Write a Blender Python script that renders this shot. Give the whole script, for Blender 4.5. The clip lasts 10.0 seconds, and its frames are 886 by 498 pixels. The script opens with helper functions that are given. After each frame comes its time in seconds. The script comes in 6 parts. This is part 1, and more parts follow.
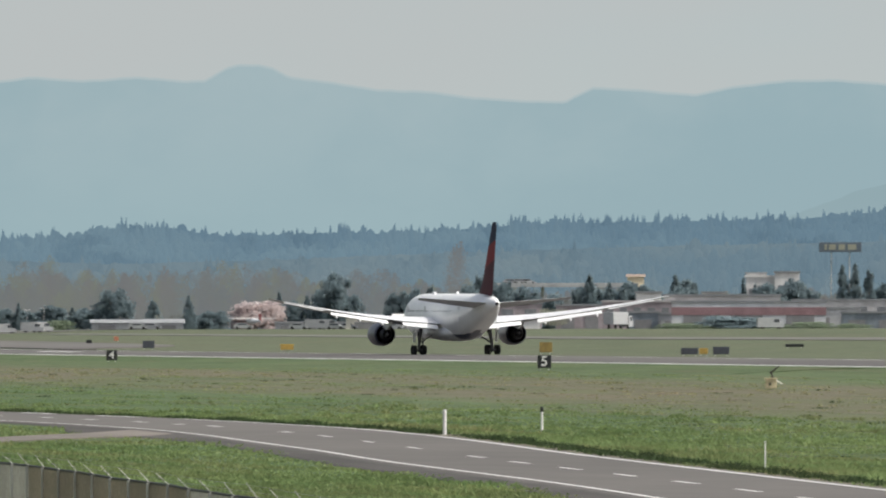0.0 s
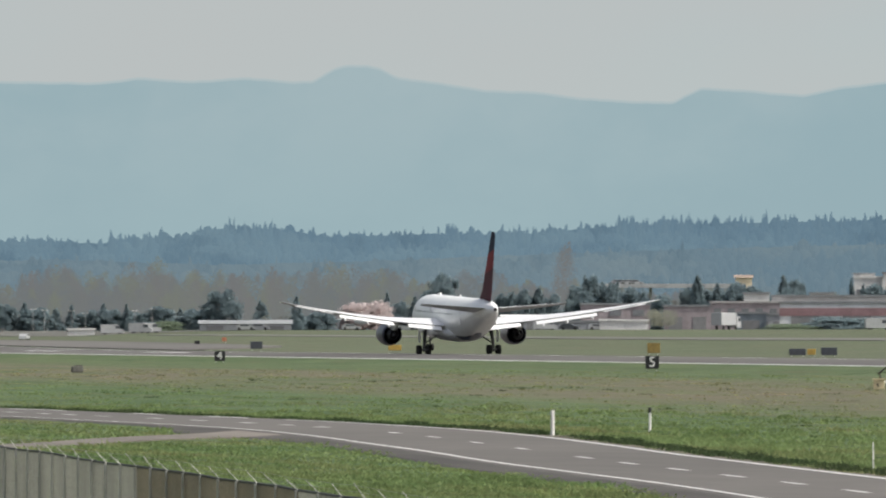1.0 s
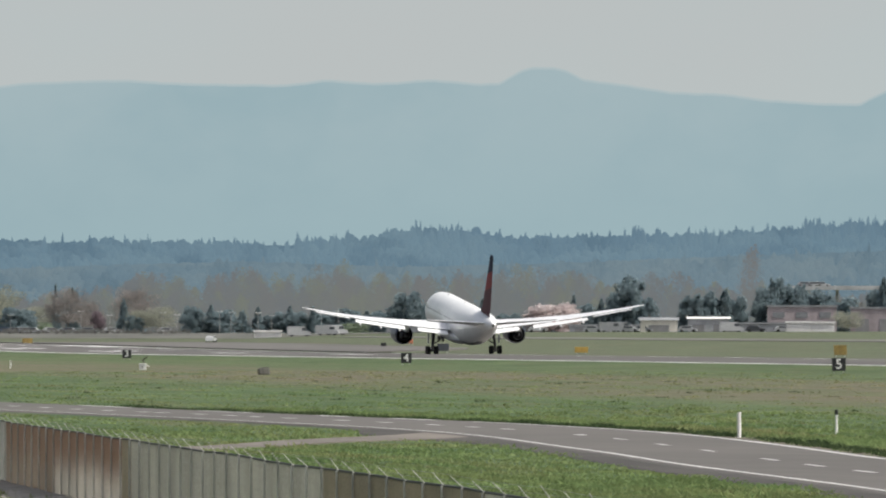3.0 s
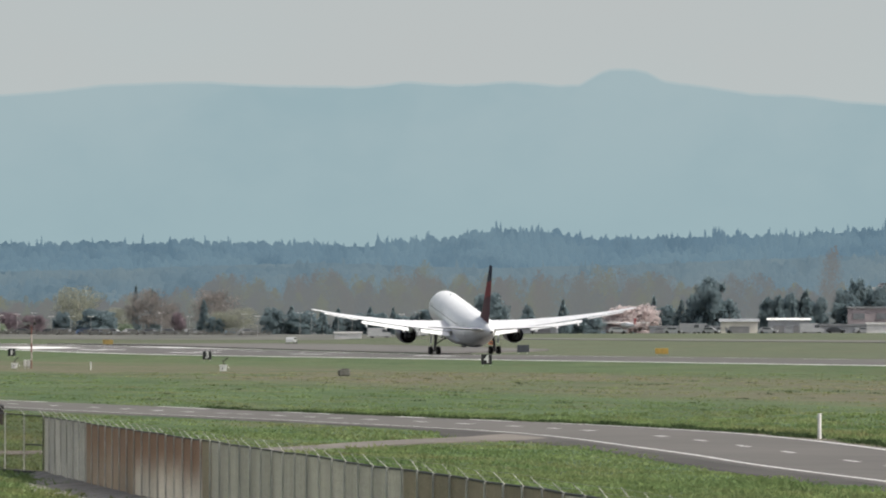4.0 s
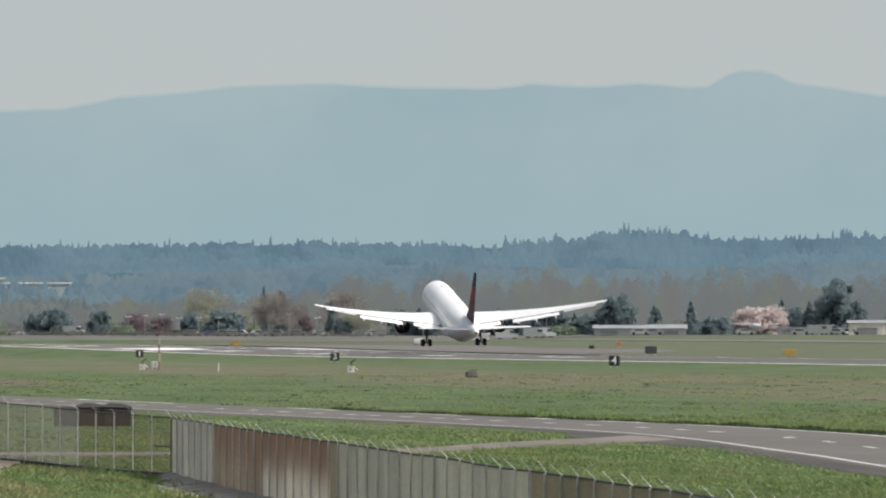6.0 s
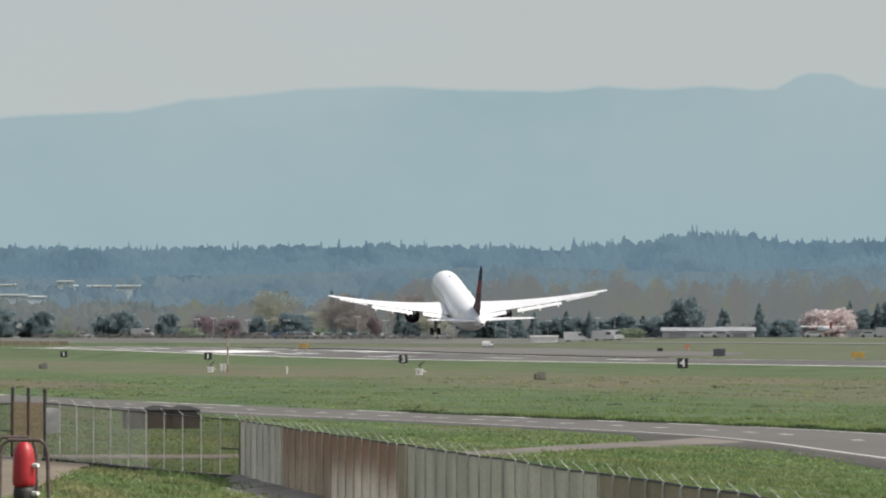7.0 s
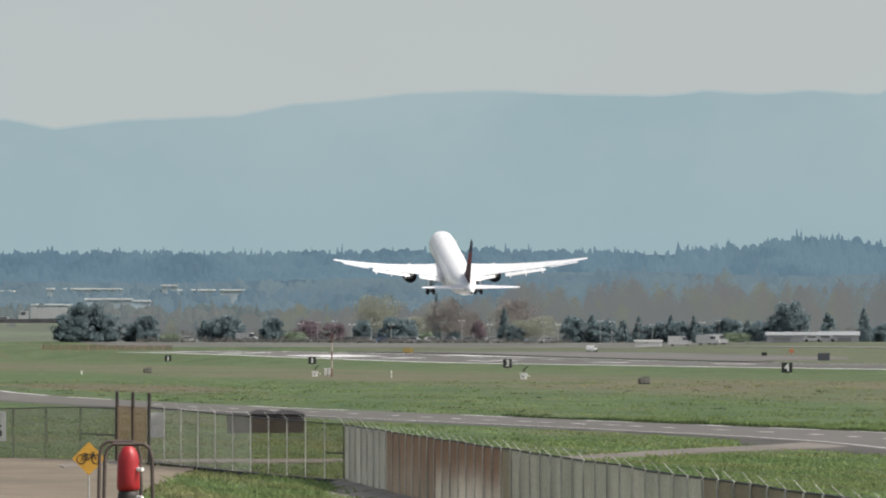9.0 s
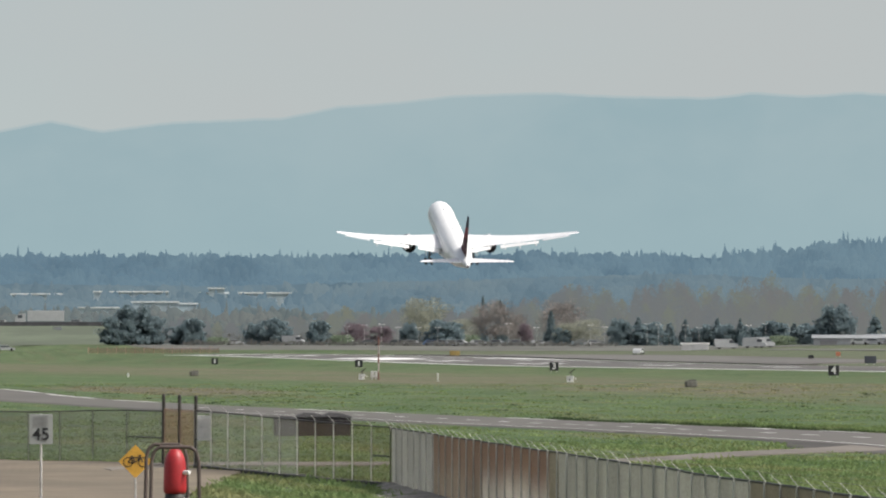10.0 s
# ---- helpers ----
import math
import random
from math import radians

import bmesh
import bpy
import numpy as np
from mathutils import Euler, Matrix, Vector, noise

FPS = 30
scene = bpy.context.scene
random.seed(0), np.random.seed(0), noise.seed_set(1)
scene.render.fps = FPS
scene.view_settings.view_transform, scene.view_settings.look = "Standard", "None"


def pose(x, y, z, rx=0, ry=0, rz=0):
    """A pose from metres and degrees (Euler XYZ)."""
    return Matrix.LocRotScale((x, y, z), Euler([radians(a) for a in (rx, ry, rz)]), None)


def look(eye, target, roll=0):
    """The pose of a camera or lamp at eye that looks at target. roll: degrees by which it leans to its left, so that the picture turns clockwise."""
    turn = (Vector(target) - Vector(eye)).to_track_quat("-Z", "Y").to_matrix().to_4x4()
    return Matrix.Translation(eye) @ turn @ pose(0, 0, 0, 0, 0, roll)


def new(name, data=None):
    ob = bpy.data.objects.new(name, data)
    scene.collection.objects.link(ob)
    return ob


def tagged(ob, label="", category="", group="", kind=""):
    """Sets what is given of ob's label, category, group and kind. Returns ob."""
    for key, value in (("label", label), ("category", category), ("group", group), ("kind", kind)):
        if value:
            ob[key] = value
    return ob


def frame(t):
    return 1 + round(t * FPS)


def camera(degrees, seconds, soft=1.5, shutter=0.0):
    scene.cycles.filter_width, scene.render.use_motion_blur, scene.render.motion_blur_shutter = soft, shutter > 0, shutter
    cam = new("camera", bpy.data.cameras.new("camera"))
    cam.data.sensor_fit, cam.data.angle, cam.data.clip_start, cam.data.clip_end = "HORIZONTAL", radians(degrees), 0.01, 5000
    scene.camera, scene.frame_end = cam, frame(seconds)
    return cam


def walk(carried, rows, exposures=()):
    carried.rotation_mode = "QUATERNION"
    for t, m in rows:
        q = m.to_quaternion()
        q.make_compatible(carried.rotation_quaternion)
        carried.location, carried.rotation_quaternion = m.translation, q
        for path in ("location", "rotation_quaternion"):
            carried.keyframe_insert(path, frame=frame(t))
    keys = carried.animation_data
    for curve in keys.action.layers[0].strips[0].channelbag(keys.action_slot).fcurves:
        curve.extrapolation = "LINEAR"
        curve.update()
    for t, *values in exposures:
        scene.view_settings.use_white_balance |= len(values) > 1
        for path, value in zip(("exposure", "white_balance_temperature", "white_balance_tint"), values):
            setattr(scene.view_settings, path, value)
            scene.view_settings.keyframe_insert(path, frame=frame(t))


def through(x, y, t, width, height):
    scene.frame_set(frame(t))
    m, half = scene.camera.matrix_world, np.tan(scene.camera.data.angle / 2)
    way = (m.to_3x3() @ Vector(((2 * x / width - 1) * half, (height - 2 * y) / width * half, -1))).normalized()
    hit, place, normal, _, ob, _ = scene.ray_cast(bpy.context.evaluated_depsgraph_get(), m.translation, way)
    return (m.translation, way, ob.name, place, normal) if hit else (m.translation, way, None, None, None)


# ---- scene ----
# ---- camera: a long lens on a tripod, panning with the aircraft ----
EYE = 4.0
cam = camera(4.196, 10.0, soft=2.0, shutter=0.4)
# seconds, bearing (degrees right of +y, the runway's direction), elevation
PAN = [
    (0.0, 9.0084, 0.3931), (0.5, 8.7581, 0.3958), (1.0, 8.4971, 0.3967), (1.5, 8.2481, 0.3994), (2.0, 8.0178, 0.4029),
    (2.5, 7.8183, 0.4038), (4.0, 7.2333, 0.4128), (4.5, 7.0914, 0.4132), (5.0, 6.9522, 0.4154), (5.5, 6.7916, 0.4154),
    (7.0, 6.3043, 0.4311), (7.5, 6.1490, 0.4355), (8.0, 6.0285, 0.4436), (8.5, 5.9214, 0.4436), (9.0, 5.8103, 0.4516),
    (9.5, 5.7126, 0.4565), (10.0, 5.5894, 0.4654),
]
walk(cam, [(t, pose(0, 0, EYE, 90 + el, 0, -az)) for t, az, el in PAN])

# ---- world, sun, exposure ----
SUN_EL, SUN_AZ = 50.0, 112.0          # azimuth to the right of +y
world = bpy.data.worlds.new("world")
scene.world = world
world.use_nodes = True
_n = world.node_tree.nodes
_sky = _n.new("ShaderNodeTexSky")
_sky.sky_type, _sky.sun_disc = "NISHITA", False
_sky.sun_elevation, _sky.sun_rotation = radians(SUN_EL), radians(SUN_AZ)
_sky.dust_density, _sky.air_density, _sky.ozone_density = 4.5, 1.0, 1.2
_haze = _n.new("ShaderNodeHueSaturation")
_haze.inputs["Saturation"].default_value = 0.5
world.node_tree.links.new(_sky.outputs[0], _haze.inputs["Color"])
world.node_tree.links.new(_haze.outputs[0], _n["Background"].inputs[0])
_n["Background"].inputs[1].default_value = 0.15
sun = new("sun", bpy.data.lights.new("sun", "SUN"))
sun.data.energy, sun.data.angle, sun.data.color = 4.1, radians(1.5), (1.0, 0.955, 0.89)
_a, _e = radians(SUN_AZ), radians(SUN_EL)
sun.matrix_world = look((math.sin(_a) * math.cos(_e) * 500, math.cos(_a) * math.cos(_e) * 500, math.sin(_e) * 500), (0, 0, 0))
scene.view_settings.exposure = 0.0

# ---- materials ----
MATS = {}


def nodes_of(name):
    m = bpy.data.materials.new(name)
    m.use_nodes = True
    nt = m.node_tree
    return m, nt, nt.nodes, nt.nodes["Principled BSDF"]


def link(nt, a, b):
    nt.links.new(a, b)


def mixed(nt, fac, a, b, mode="MIX"):
    """A colour mix; a, b and fac are sockets or values."""
    n = nt.nodes.new("ShaderNodeMix")
    n.data_type, n.blend_type = "RGBA", mode
    for sock, v in ((n.inputs["Factor"], fac), (n.inputs["A"], a), (n.inputs["B"], b)):
        if isinstance(v, (int, float)):
            sock.default_value = v
        elif isinstance(v, tuple):
            sock.default_value = (*v, 1)
        else:
            link(nt, v, sock)
    return [o for o in n.outputs if o.type == "RGBA"][0]


def noise_of(nt, scale, detail=4.0, stretch=(1, 1, 1), where="Object", rough=0.6):
    tc = nt.nodes.new("ShaderNodeTexCoord")
    mp = nt.nodes.new("ShaderNodeMapping")
    mp.inputs["Scale"].default_value = stretch
    if where == "World":
        g = nt.nodes.new("ShaderNodeNewGeometry")
        link(nt, g.outputs["Position"], mp.inputs["Vector"])
    else:
        link(nt, tc.outputs["Object"], mp.inputs["Vector"])
    n = nt.nodes.new("ShaderNodeTexNoise")
    n.inputs["Scale"].default_value, n.inputs["Detail"].default_value, n.inputs["Roughness"].default_value = scale, detail, rough
    link(nt, mp.outputs[0], n.inputs["Vector"])
    return n.outputs["Fac"]


def ramp_of(nt, fac, lo, hi, a=0.0, b=1.0):
    n = nt.nodes.new("ShaderNodeMapRange")
    n.inputs["From Min"].default_value, n.inputs["From Max"].default_value = lo, hi
    n.inputs["To Min"].default_value, n.inputs["To Max"].default_value = a, b
    n.interpolation_type = "SMOOTHSTEP"
    link(nt, fac, n.inputs["Value"])
    return n.outputs[0]


def bump_of(nt, bsdf, fac, strength, dist):
    b = nt.nodes.new("ShaderNodeBump")
    b.inputs["Strength"].default_value, b.inputs["Distance"].default_value = strength, dist
    link(nt, fac, b.inputs["Height"])
    link(nt, b.outputs[0], bsdf.inputs["Normal"])


def paint(name, color, rough=0.5, metal=0.0, vary=0.25, scale=1.0, bump=0.0, dirt=None, spec=0.5, island=0.0, where="Object", stretch=(1, 1, 1)):
    """A surface with colour variation at two scales."""
    if name in MATS:
        return MATS[name]
    m, nt, n, b = nodes_of(name)
    lo = tuple(c * (1 - vary) for c in color)
    hi = tuple(min(1, c * (1 + vary)) for c in color)
    big = ramp_of(nt, noise_of(nt, scale, 3, stretch, where), 0.35, 0.65)
    fine = noise_of(nt, scale * 9, 5, stretch, where)
    col = mixed(nt, big, lo, hi)
    col = mixed(nt, ramp_of(nt, fine, 0.3, 0.7, 0.0, 0.35), col, dirt or tuple(c * 0.6 for c in color))
    if island:
        g = n.new("ShaderNodeNewGeometry")
        col = mixed(nt, ramp_of(nt, g.outputs["Random Per Island"], 0, 1, 0, island), col, tuple(c * 0.45 for c in color))
    link(nt, col, b.inputs["Base Color"])
    b.inputs["Roughness"].default_value, b.inputs["Metallic"].default_value = rough, metal
    b.inputs["Specular IOR Level"].default_value = spec
    if bump:
        bump_of(nt, b, fine, bump, 0.02)
    MATS[name] = m
    return m


def leafy(name, color, other, vary=0.5, through=0.68):
    """Leaves or twigs: each clump a little different, with light coming through."""
    if name in MATS:
        return MATS[name]
    m, nt, n, b = nodes_of(name)
    g = n.new("ShaderNodeNewGeometry")
    o = n.new("ShaderNodeObjectInfo")
    col = mixed(nt, g.outputs["Random Per Island"], color, other)
    col = mixed(nt, ramp_of(nt, o.outputs["Random"], 0, 1, 0, vary), col, tuple(c * 0.6 for c in color))
    link(nt, col, b.inputs["Base Color"])
    b.inputs["Roughness"].default_value, b.inputs["Specular IOR Level"].default_value = 0.8, 0.1
    t = n.new("ShaderNodeBsdfTranslucent")
    link(nt, col, t.inputs["Color"])
    mx = n.new("ShaderNodeMixShader")
    mx.inputs[0].default_value = through
    link(nt, b.outputs[0], mx.inputs[1])
    link(nt, t.outputs[0], mx.inputs[2])
    link(nt, mx.outputs[0], n["Material Output"].inputs["Surface"])
    MATS[name] = m
    return m


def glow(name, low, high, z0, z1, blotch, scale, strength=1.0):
    """The far distance: haze painted as emission, its colour changing with height and in soft blotches."""
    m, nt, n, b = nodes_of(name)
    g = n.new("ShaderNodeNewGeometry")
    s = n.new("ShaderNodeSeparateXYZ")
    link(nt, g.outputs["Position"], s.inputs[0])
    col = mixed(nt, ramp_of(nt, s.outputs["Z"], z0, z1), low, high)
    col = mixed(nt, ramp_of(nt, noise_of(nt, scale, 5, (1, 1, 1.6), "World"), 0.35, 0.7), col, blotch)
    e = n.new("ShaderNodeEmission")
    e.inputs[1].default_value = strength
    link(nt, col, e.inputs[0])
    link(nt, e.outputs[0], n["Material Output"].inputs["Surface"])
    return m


def grass_colour(nt):
    """Fresh spring grass with dry brown stretches, in bands along the field."""
    g = nt.nodes.new("ShaderNodeNewGeometry")
    s = nt.nodes.new("ShaderNodeSeparateXYZ")
    link(nt, g.outputs["Position"], s.inputs[0])
    green = mixed(nt, ramp_of(nt, noise_of(nt, 0.09, 4, (1, 0.25, 1), "World"), 0.35, 0.65), (0.060, 0.098, 0.047), (0.094, 0.135, 0.068))
    dry = mixed(nt, ramp_of(nt, noise_of(nt, 0.2, 4, (1, 0.2, 1), "World"), 0.35, 0.65), (0.155, 0.127, 0.100), (0.118, 0.116, 0.080))
    # ragged borders of the dry stretch
    wav = nt.nodes.new("ShaderNodeMath")
    wav.operation = "MULTIPLY_ADD"
    wav.inputs[1].default_value = 34
    link(nt, noise_of(nt, 0.10, 5, (1, 0.035, 1), "World", 0.7), wav.inputs[0])
    link(nt, s.outputs["X"], wav.inputs[2])
    near = ramp_of(nt, wav.outputs[0], 114, 134)
    far = ramp_of(nt, wav.outputs[0], 162, 184, 1.0, 0.14)
    m1 = nt.nodes.new("ShaderNodeMath")
    m1.operation = "MULTIPLY"
    link(nt, near, m1.inputs[0])
    link(nt, far, m1.inputs[1])
    patch = ramp_of(nt, noise_of(nt, 0.035, 5, (1, 0.22, 1), "World"), 0.34, 0.54, 0.30, 1.0)
    m2 = nt.nodes.new("ShaderNodeMath")
    m2.operation = "MULTIPLY"
    link(nt, m1.outputs[0], m2.inputs[0])
    link(nt, patch, m2.inputs[1])
    col = mixed(nt, m2.outputs[0], green, dry)
    # streaks of yellower and of darker growth
    col = mixed(nt, ramp_of(nt, noise_of(nt, 0.16, 4, (1, 0.12, 1), "World"), 0.52, 0.72, 0, 0.45), col, (0.102, 0.125, 0.064))
    col = mixed(nt, ramp_of(nt, noise_of(nt, 0.30, 4, (1, 0.16, 1), "World"), 0.56, 0.72, 0, 0.5), col, (0.062, 0.086, 0.042))
    # dry olive straw showing through in places
    col = mixed(nt, ramp_of(nt, noise_of(nt, 0.19, 5, (1, 0.10, 1), "World", 0.7), 0.50, 0.66, 0, 0.62), col, (0.118, 0.112, 0.066))
    # clumps: deep green, fresh and straw-coloured
    col = mixed(nt, ramp_of(nt, noise_of(nt, 0.50, 4, (1, 0.035, 1), "World", 0.65), 0.52, 0.66, 0, 0.55), col, (0.050, 0.080, 0.036))
    col = mixed(nt, ramp_of(nt, noise_of(nt, 0.85, 4, (1, 0.04, 1), "World", 0.65), 0.53, 0.68, 0, 0.55), col, (0.122, 0.160, 0.066))
    col = mixed(nt, ramp_of(nt, noise_of(nt, 0.33, 4, (1, 0.03, 1), "World", 0.65), 0.54, 0.68, 0, 0.5), col, (0.128, 0.112, 0.076))
    # a worn brown stretch beyond the bend of the service road
    mp = nt.nodes.new("ShaderNodeMapping")
    mp.inputs["Location"].default_value = (-74 / 9, -990 / 95, 0)
    mp.inputs["Scale"].default_value = (1 / 9, 1 / 95, 0)
    link(nt, g.outputs["Position"], mp.inputs["Vector"])
    ln = nt.nodes.new("ShaderNodeVectorMath")
    ln.operation = "LENGTH"
    link(nt, mp.outputs[0], ln.inputs[0])
    rag = nt.nodes.new("ShaderNodeMath")
    rag.operation = "MULTIPLY_ADD"
    rag.inputs[1].default_value = 1.2
    link(nt, noise_of(nt, 0.12, 4, (1, 0.15, 1), "World"), rag.inputs[0])
    link(nt, ln.outputs["Value"], rag.inputs[2])
    col = mixed(nt, ramp_of(nt, rag.outputs[0], 1.2, 1.8, 0.85, 0.0), col, (0.128, 0.110, 0.085))
    # grass past the runway, greyed with haze painted into its colour
    return mixed(nt, ramp_of(nt, s.outputs["X"], 240, 262, 0, 0.5), col, (0.128, 0.128, 0.102))


def field_material():
    m, nt, n, b = nodes_of("grass_field")
    col = grass_colour(nt)
    col = mixed(nt, ramp_of(nt, noise_of(nt, 0.9, 6, (1, 0.3, 1), "World", 0.7), 0.3, 0.7, 0, 0.30), col, (0.062, 0.082, 0.036))
    link(nt, col, b.inputs["Base Color"])
    b.inputs["Roughness"].default_value, b.inputs["Specular IOR Level"].default_value = 0.95, 0.1
    bump_of(nt, b, noise_of(nt, 3.0, 6, (1, 1, 1), "World"), 0.8, 0.15)
    MATS["grass_field"] = m
    return m


def blade_material(name, dark, gain=(2.65, 2.5, 2.05), share=(0.0, 0.3), fresh=0.5):
    m, nt, n, b = nodes_of(name)
    g = n.new("ShaderNodeNewGeometry")
    lit = mixed(nt, 1.0, grass_colour(nt), gain, "MULTIPLY")
    lit = mixed(nt, ramp_of(nt, noise_of(nt, 0.06, 4, (1, 0.35, 1), "World"), 0.45, 0.7, 0, fresh), lit, (0.200, 0.236, 0.100))
    lit = mixed(nt, ramp_of(nt, noise_of(nt, 0.55, 4, (1, 0.14, 1), "World"), 0.48, 0.66, 0, 0.5), lit, (0.116, 0.132, 0.052))
    # clump by clump: fresh tips and deep green hearts
    lit = mixed(nt, ramp_of(nt, noise_of(nt, 1.3, 3, (1, 0.22, 1), "World"), 0.52, 0.68, 0, 0.55), lit, (0.205, 0.262, 0.112))
    lit = mixed(nt, ramp_of(nt, noise_of(nt, 0.9, 3, (1, 0.2, 1), "World"), 0.54, 0.68, 0, 0.6), lit, (0.080, 0.125, 0.050))
    col = mixed(nt, ramp_of(nt, g.outputs["Random Per Island"], 0, 1, *share), lit, dark)
    link(nt, col, b.inputs["Base Color"])
    b.inputs["Roughness"].default_value, b.inputs["Specular IOR Level"].default_value = 0.8, 0.15
    t = n.new("ShaderNodeBsdfTranslucent")
    link(nt, col, t.inputs["Color"])
    mx = n.new("ShaderNodeMixShader")
    mx.inputs[0].default_value = 0.5
    link(nt, b.outputs[0], mx.inputs[1])
    link(nt, t.outputs[0], mx.inputs[2])
    link(nt, mx.outputs[0], n["Material Output"].inputs["Surface"])
    return m


def tail_paint():
    """Dark blue fin with slanting red fields."""
    m, nt, n, b = nodes_of("fin_paint")
    tc = n.new("ShaderNodeTexCoord")
    s = n.new("ShaderNodeSeparateXYZ")
    link(nt, tc.outputs["Object"], s.inputs[0])
    k = n.new("ShaderNodeMath")
    k.operation = "MULTIPLY_ADD"
    k.inputs[1].default_value = 0.18
    link(nt, s.outputs["Y"], k.inputs[0])
    link(nt, s.outputs["Z"], k.inputs[2])
    blue, red, wine = (0.014, 0.018, 0.045), (0.200, 0.022, 0.030), (0.070, 0.014, 0.024)
    c = mixed(nt, ramp_of(nt, k.outputs[0], 6.3, 6.6), wine, red)
    c = mixed(nt, ramp_of(nt, k.outputs[0], 8.5, 8.7), c, blue)
    link(nt, c, b.inputs["Base Color"])
    b.inputs["Roughness"].default_value, b.inputs["Specular IOR Level"].default_value = 0.6, 0.12
    return m


def mesh_wire(name, color, cover, rusty=0.0):
    """Chain-link fabric: woven wire with open diamonds between."""
    m, nt, n, b = nodes_of(name)
    big = ramp_of(nt, noise_of(nt, 0.25, 4, (1, 1, 0.5), "World"), 0.35, 0.65)
    fine = ramp_of(nt, noise_of(nt, 2.2, 5, (1, 1, 0.25), "World"), 0.3, 0.7, 0, 0.32)
    course = ramp_of(nt, noise_of(nt, 2.6, 4, (0.12, 0.12, 4.0), "World"), 0.42, 0.68, 0, 0.4)
    col = mixed(nt, big, color, tuple(c * 0.72 for c in color))
    col = mixed(nt, fine, col, tuple(c * 0.6 for c in color))
    col = mixed(nt, course, col, tuple(c * 0.7 for c in color))
    if rusty:
        tc = n.new("ShaderNodeNewGeometry")
        s = n.new("ShaderNodeSeparateXYZ")
        link(nt, tc.outputs["Position"], s.inputs[0])
        k = n.new("ShaderNodeMath")
        k.operation = "MULTIPLY_ADD"
        k.inputs[1].default_value = 0.8
        link(nt, noise_of(nt, 0.12, 3, (1, 1, 0.1), "World"), k.inputs[0])
        link(nt, s.outputs["Z"], k.inputs[2])
        col = mixed(nt, ramp_of(nt, k.outputs[0], 0.75, 1.75, 0, rusty), col, (0.265, 0.180, 0.130))
    link(nt, col, b.inputs["Base Color"])
    b.inputs["Roughness"].default_value, b.inputs["Metallic"].default_value = 0.75, 0.0
    tr = n.new("ShaderNodeBsdfTransparent")
    mx = n.new("ShaderNodeMixShader")
    link(nt, ramp_of(nt, noise_of(nt, 14.0, 2, (1, 1, 1), "World"), 0.35, 0.65, cover - min(0.12, cover * 0.35), min(1.0, cover + min(0.12, cover * 0.35))), mx.inputs[0])
    tl = n.new("ShaderNodeBsdfTranslucent")
    link(nt, col, tl.inputs["Color"])
    both = n.new("ShaderNodeMixShader")
    both.inputs[0].default_value = 0.55
    link(nt, b.outputs[0], both.inputs[1])
    link(nt, tl.outputs[0], both.inputs[2])
    link(nt, tr.outputs[0], mx.inputs[1])
    link(nt, both.outputs[0], mx.inputs[2])
    link(nt, mx.outputs[0], n["Material Output"].inputs["Surface"])
    return m


WHITE = paint("aircraft_white", (0.84, 0.84, 0.83), 0.28, 0, 0.03, 0.4)
UNDER = paint("underside_shade_grey", (0.36, 0.36, 0.37), 0.4, 0, 0.08, 0.5)
GREYWING = paint("wing_grey", (0.76, 0.76, 0.76), 0.30, 0, 0.05, 0.5)
NAVY = paint("belly_blue", (0.020, 0.026, 0.065), 0.35, 0, 0.1, 0.5)
DARKMETAL = paint("hot_section_metal", (0.045, 0.045, 0.048), 0.45, 0.7, 0.2, 2)
NACELLE = paint("nacelle_blue", (0.022, 0.026, 0.055), 0.35, 0, 0.15, 1)
GEARMETAL = paint("gear_metal", (0.14, 0.14, 0.145), 0.45, 0.3, 0.2, 3)
TYRE = paint("tyre_rubber", (0.018, 0.018, 0.018), 0.85, 0, 0.2, 3)
FIN = tail_paint()
ASPHALT = paint("road_asphalt", (0.098, 0.091, 0.081), 0.9, 0, 0.10, 0.05, 0.3, where="World", stretch=(1, 0.3, 1))
SHOULDER = paint("old_asphalt", (0.050, 0.045, 0.039), 0.95, 0, 0.25, 0.15, 0.4, where="World", stretch=(1, 0.3, 1))
RUNWAYMAT = paint("runway_asphalt", (0.108, 0.102, 0.095), 0.8, 0, 0.22, 0.02, 0.1, spec=0.3, where="World", stretch=(1, 0.12, 1))
RUNWAYPAINT = paint("runway_paint", (0.80, 0.79, 0.77), 0.7, 0, 0.14, 0.4, where="World")
LINEPAINT = paint("line_paint", (0.62, 0.61, 0.585), 0.7, 0, 0.12, 0.6, where="World")
GRAVEL = paint("pale_gravel", (0.148, 0.120, 0.084), 0.95, 0, 0.22, 0.12, 0.6, where="World", stretch=(1, 0.4, 1))
EARTH = paint("brown_earth", (0.112, 0.094, 0.070), 0.95, 0, 0.3, 0.3, 0.5, where="World")
BLACKBOARD = paint("black_board", (0.012, 0.013, 0.015), 0.5, 0, 0.2, 2)
WHITEPAINT = paint("white_paint", (0.78, 0.77, 0.74), 0.6, 0, 0.06, 2)
GALV = paint("galvanised_steel", (0.48, 0.47, 0.45), 0.6, 0.0, 0.25, 3)
DARKSTEEL = paint("dark_steel", (0.05, 0.045, 0.04), 0.6, 0.3, 0.3, 3)
YELLOW = paint("sign_yellow", (0.66, 0.36, 0.05), 0.5, 0, 0.08, 3)
ORANGE = paint("marker_orange", (0.50, 0.19, 0.11), 0.6, 0, 0.1, 3)
REDPAINT = paint("red_paint", (0.36, 0.016, 0.02), 0.45, 0, 0.15, 4)
BARK = paint("bark", (0.23, 0.205, 0.19), 0.9, 0, 0.3, 2)
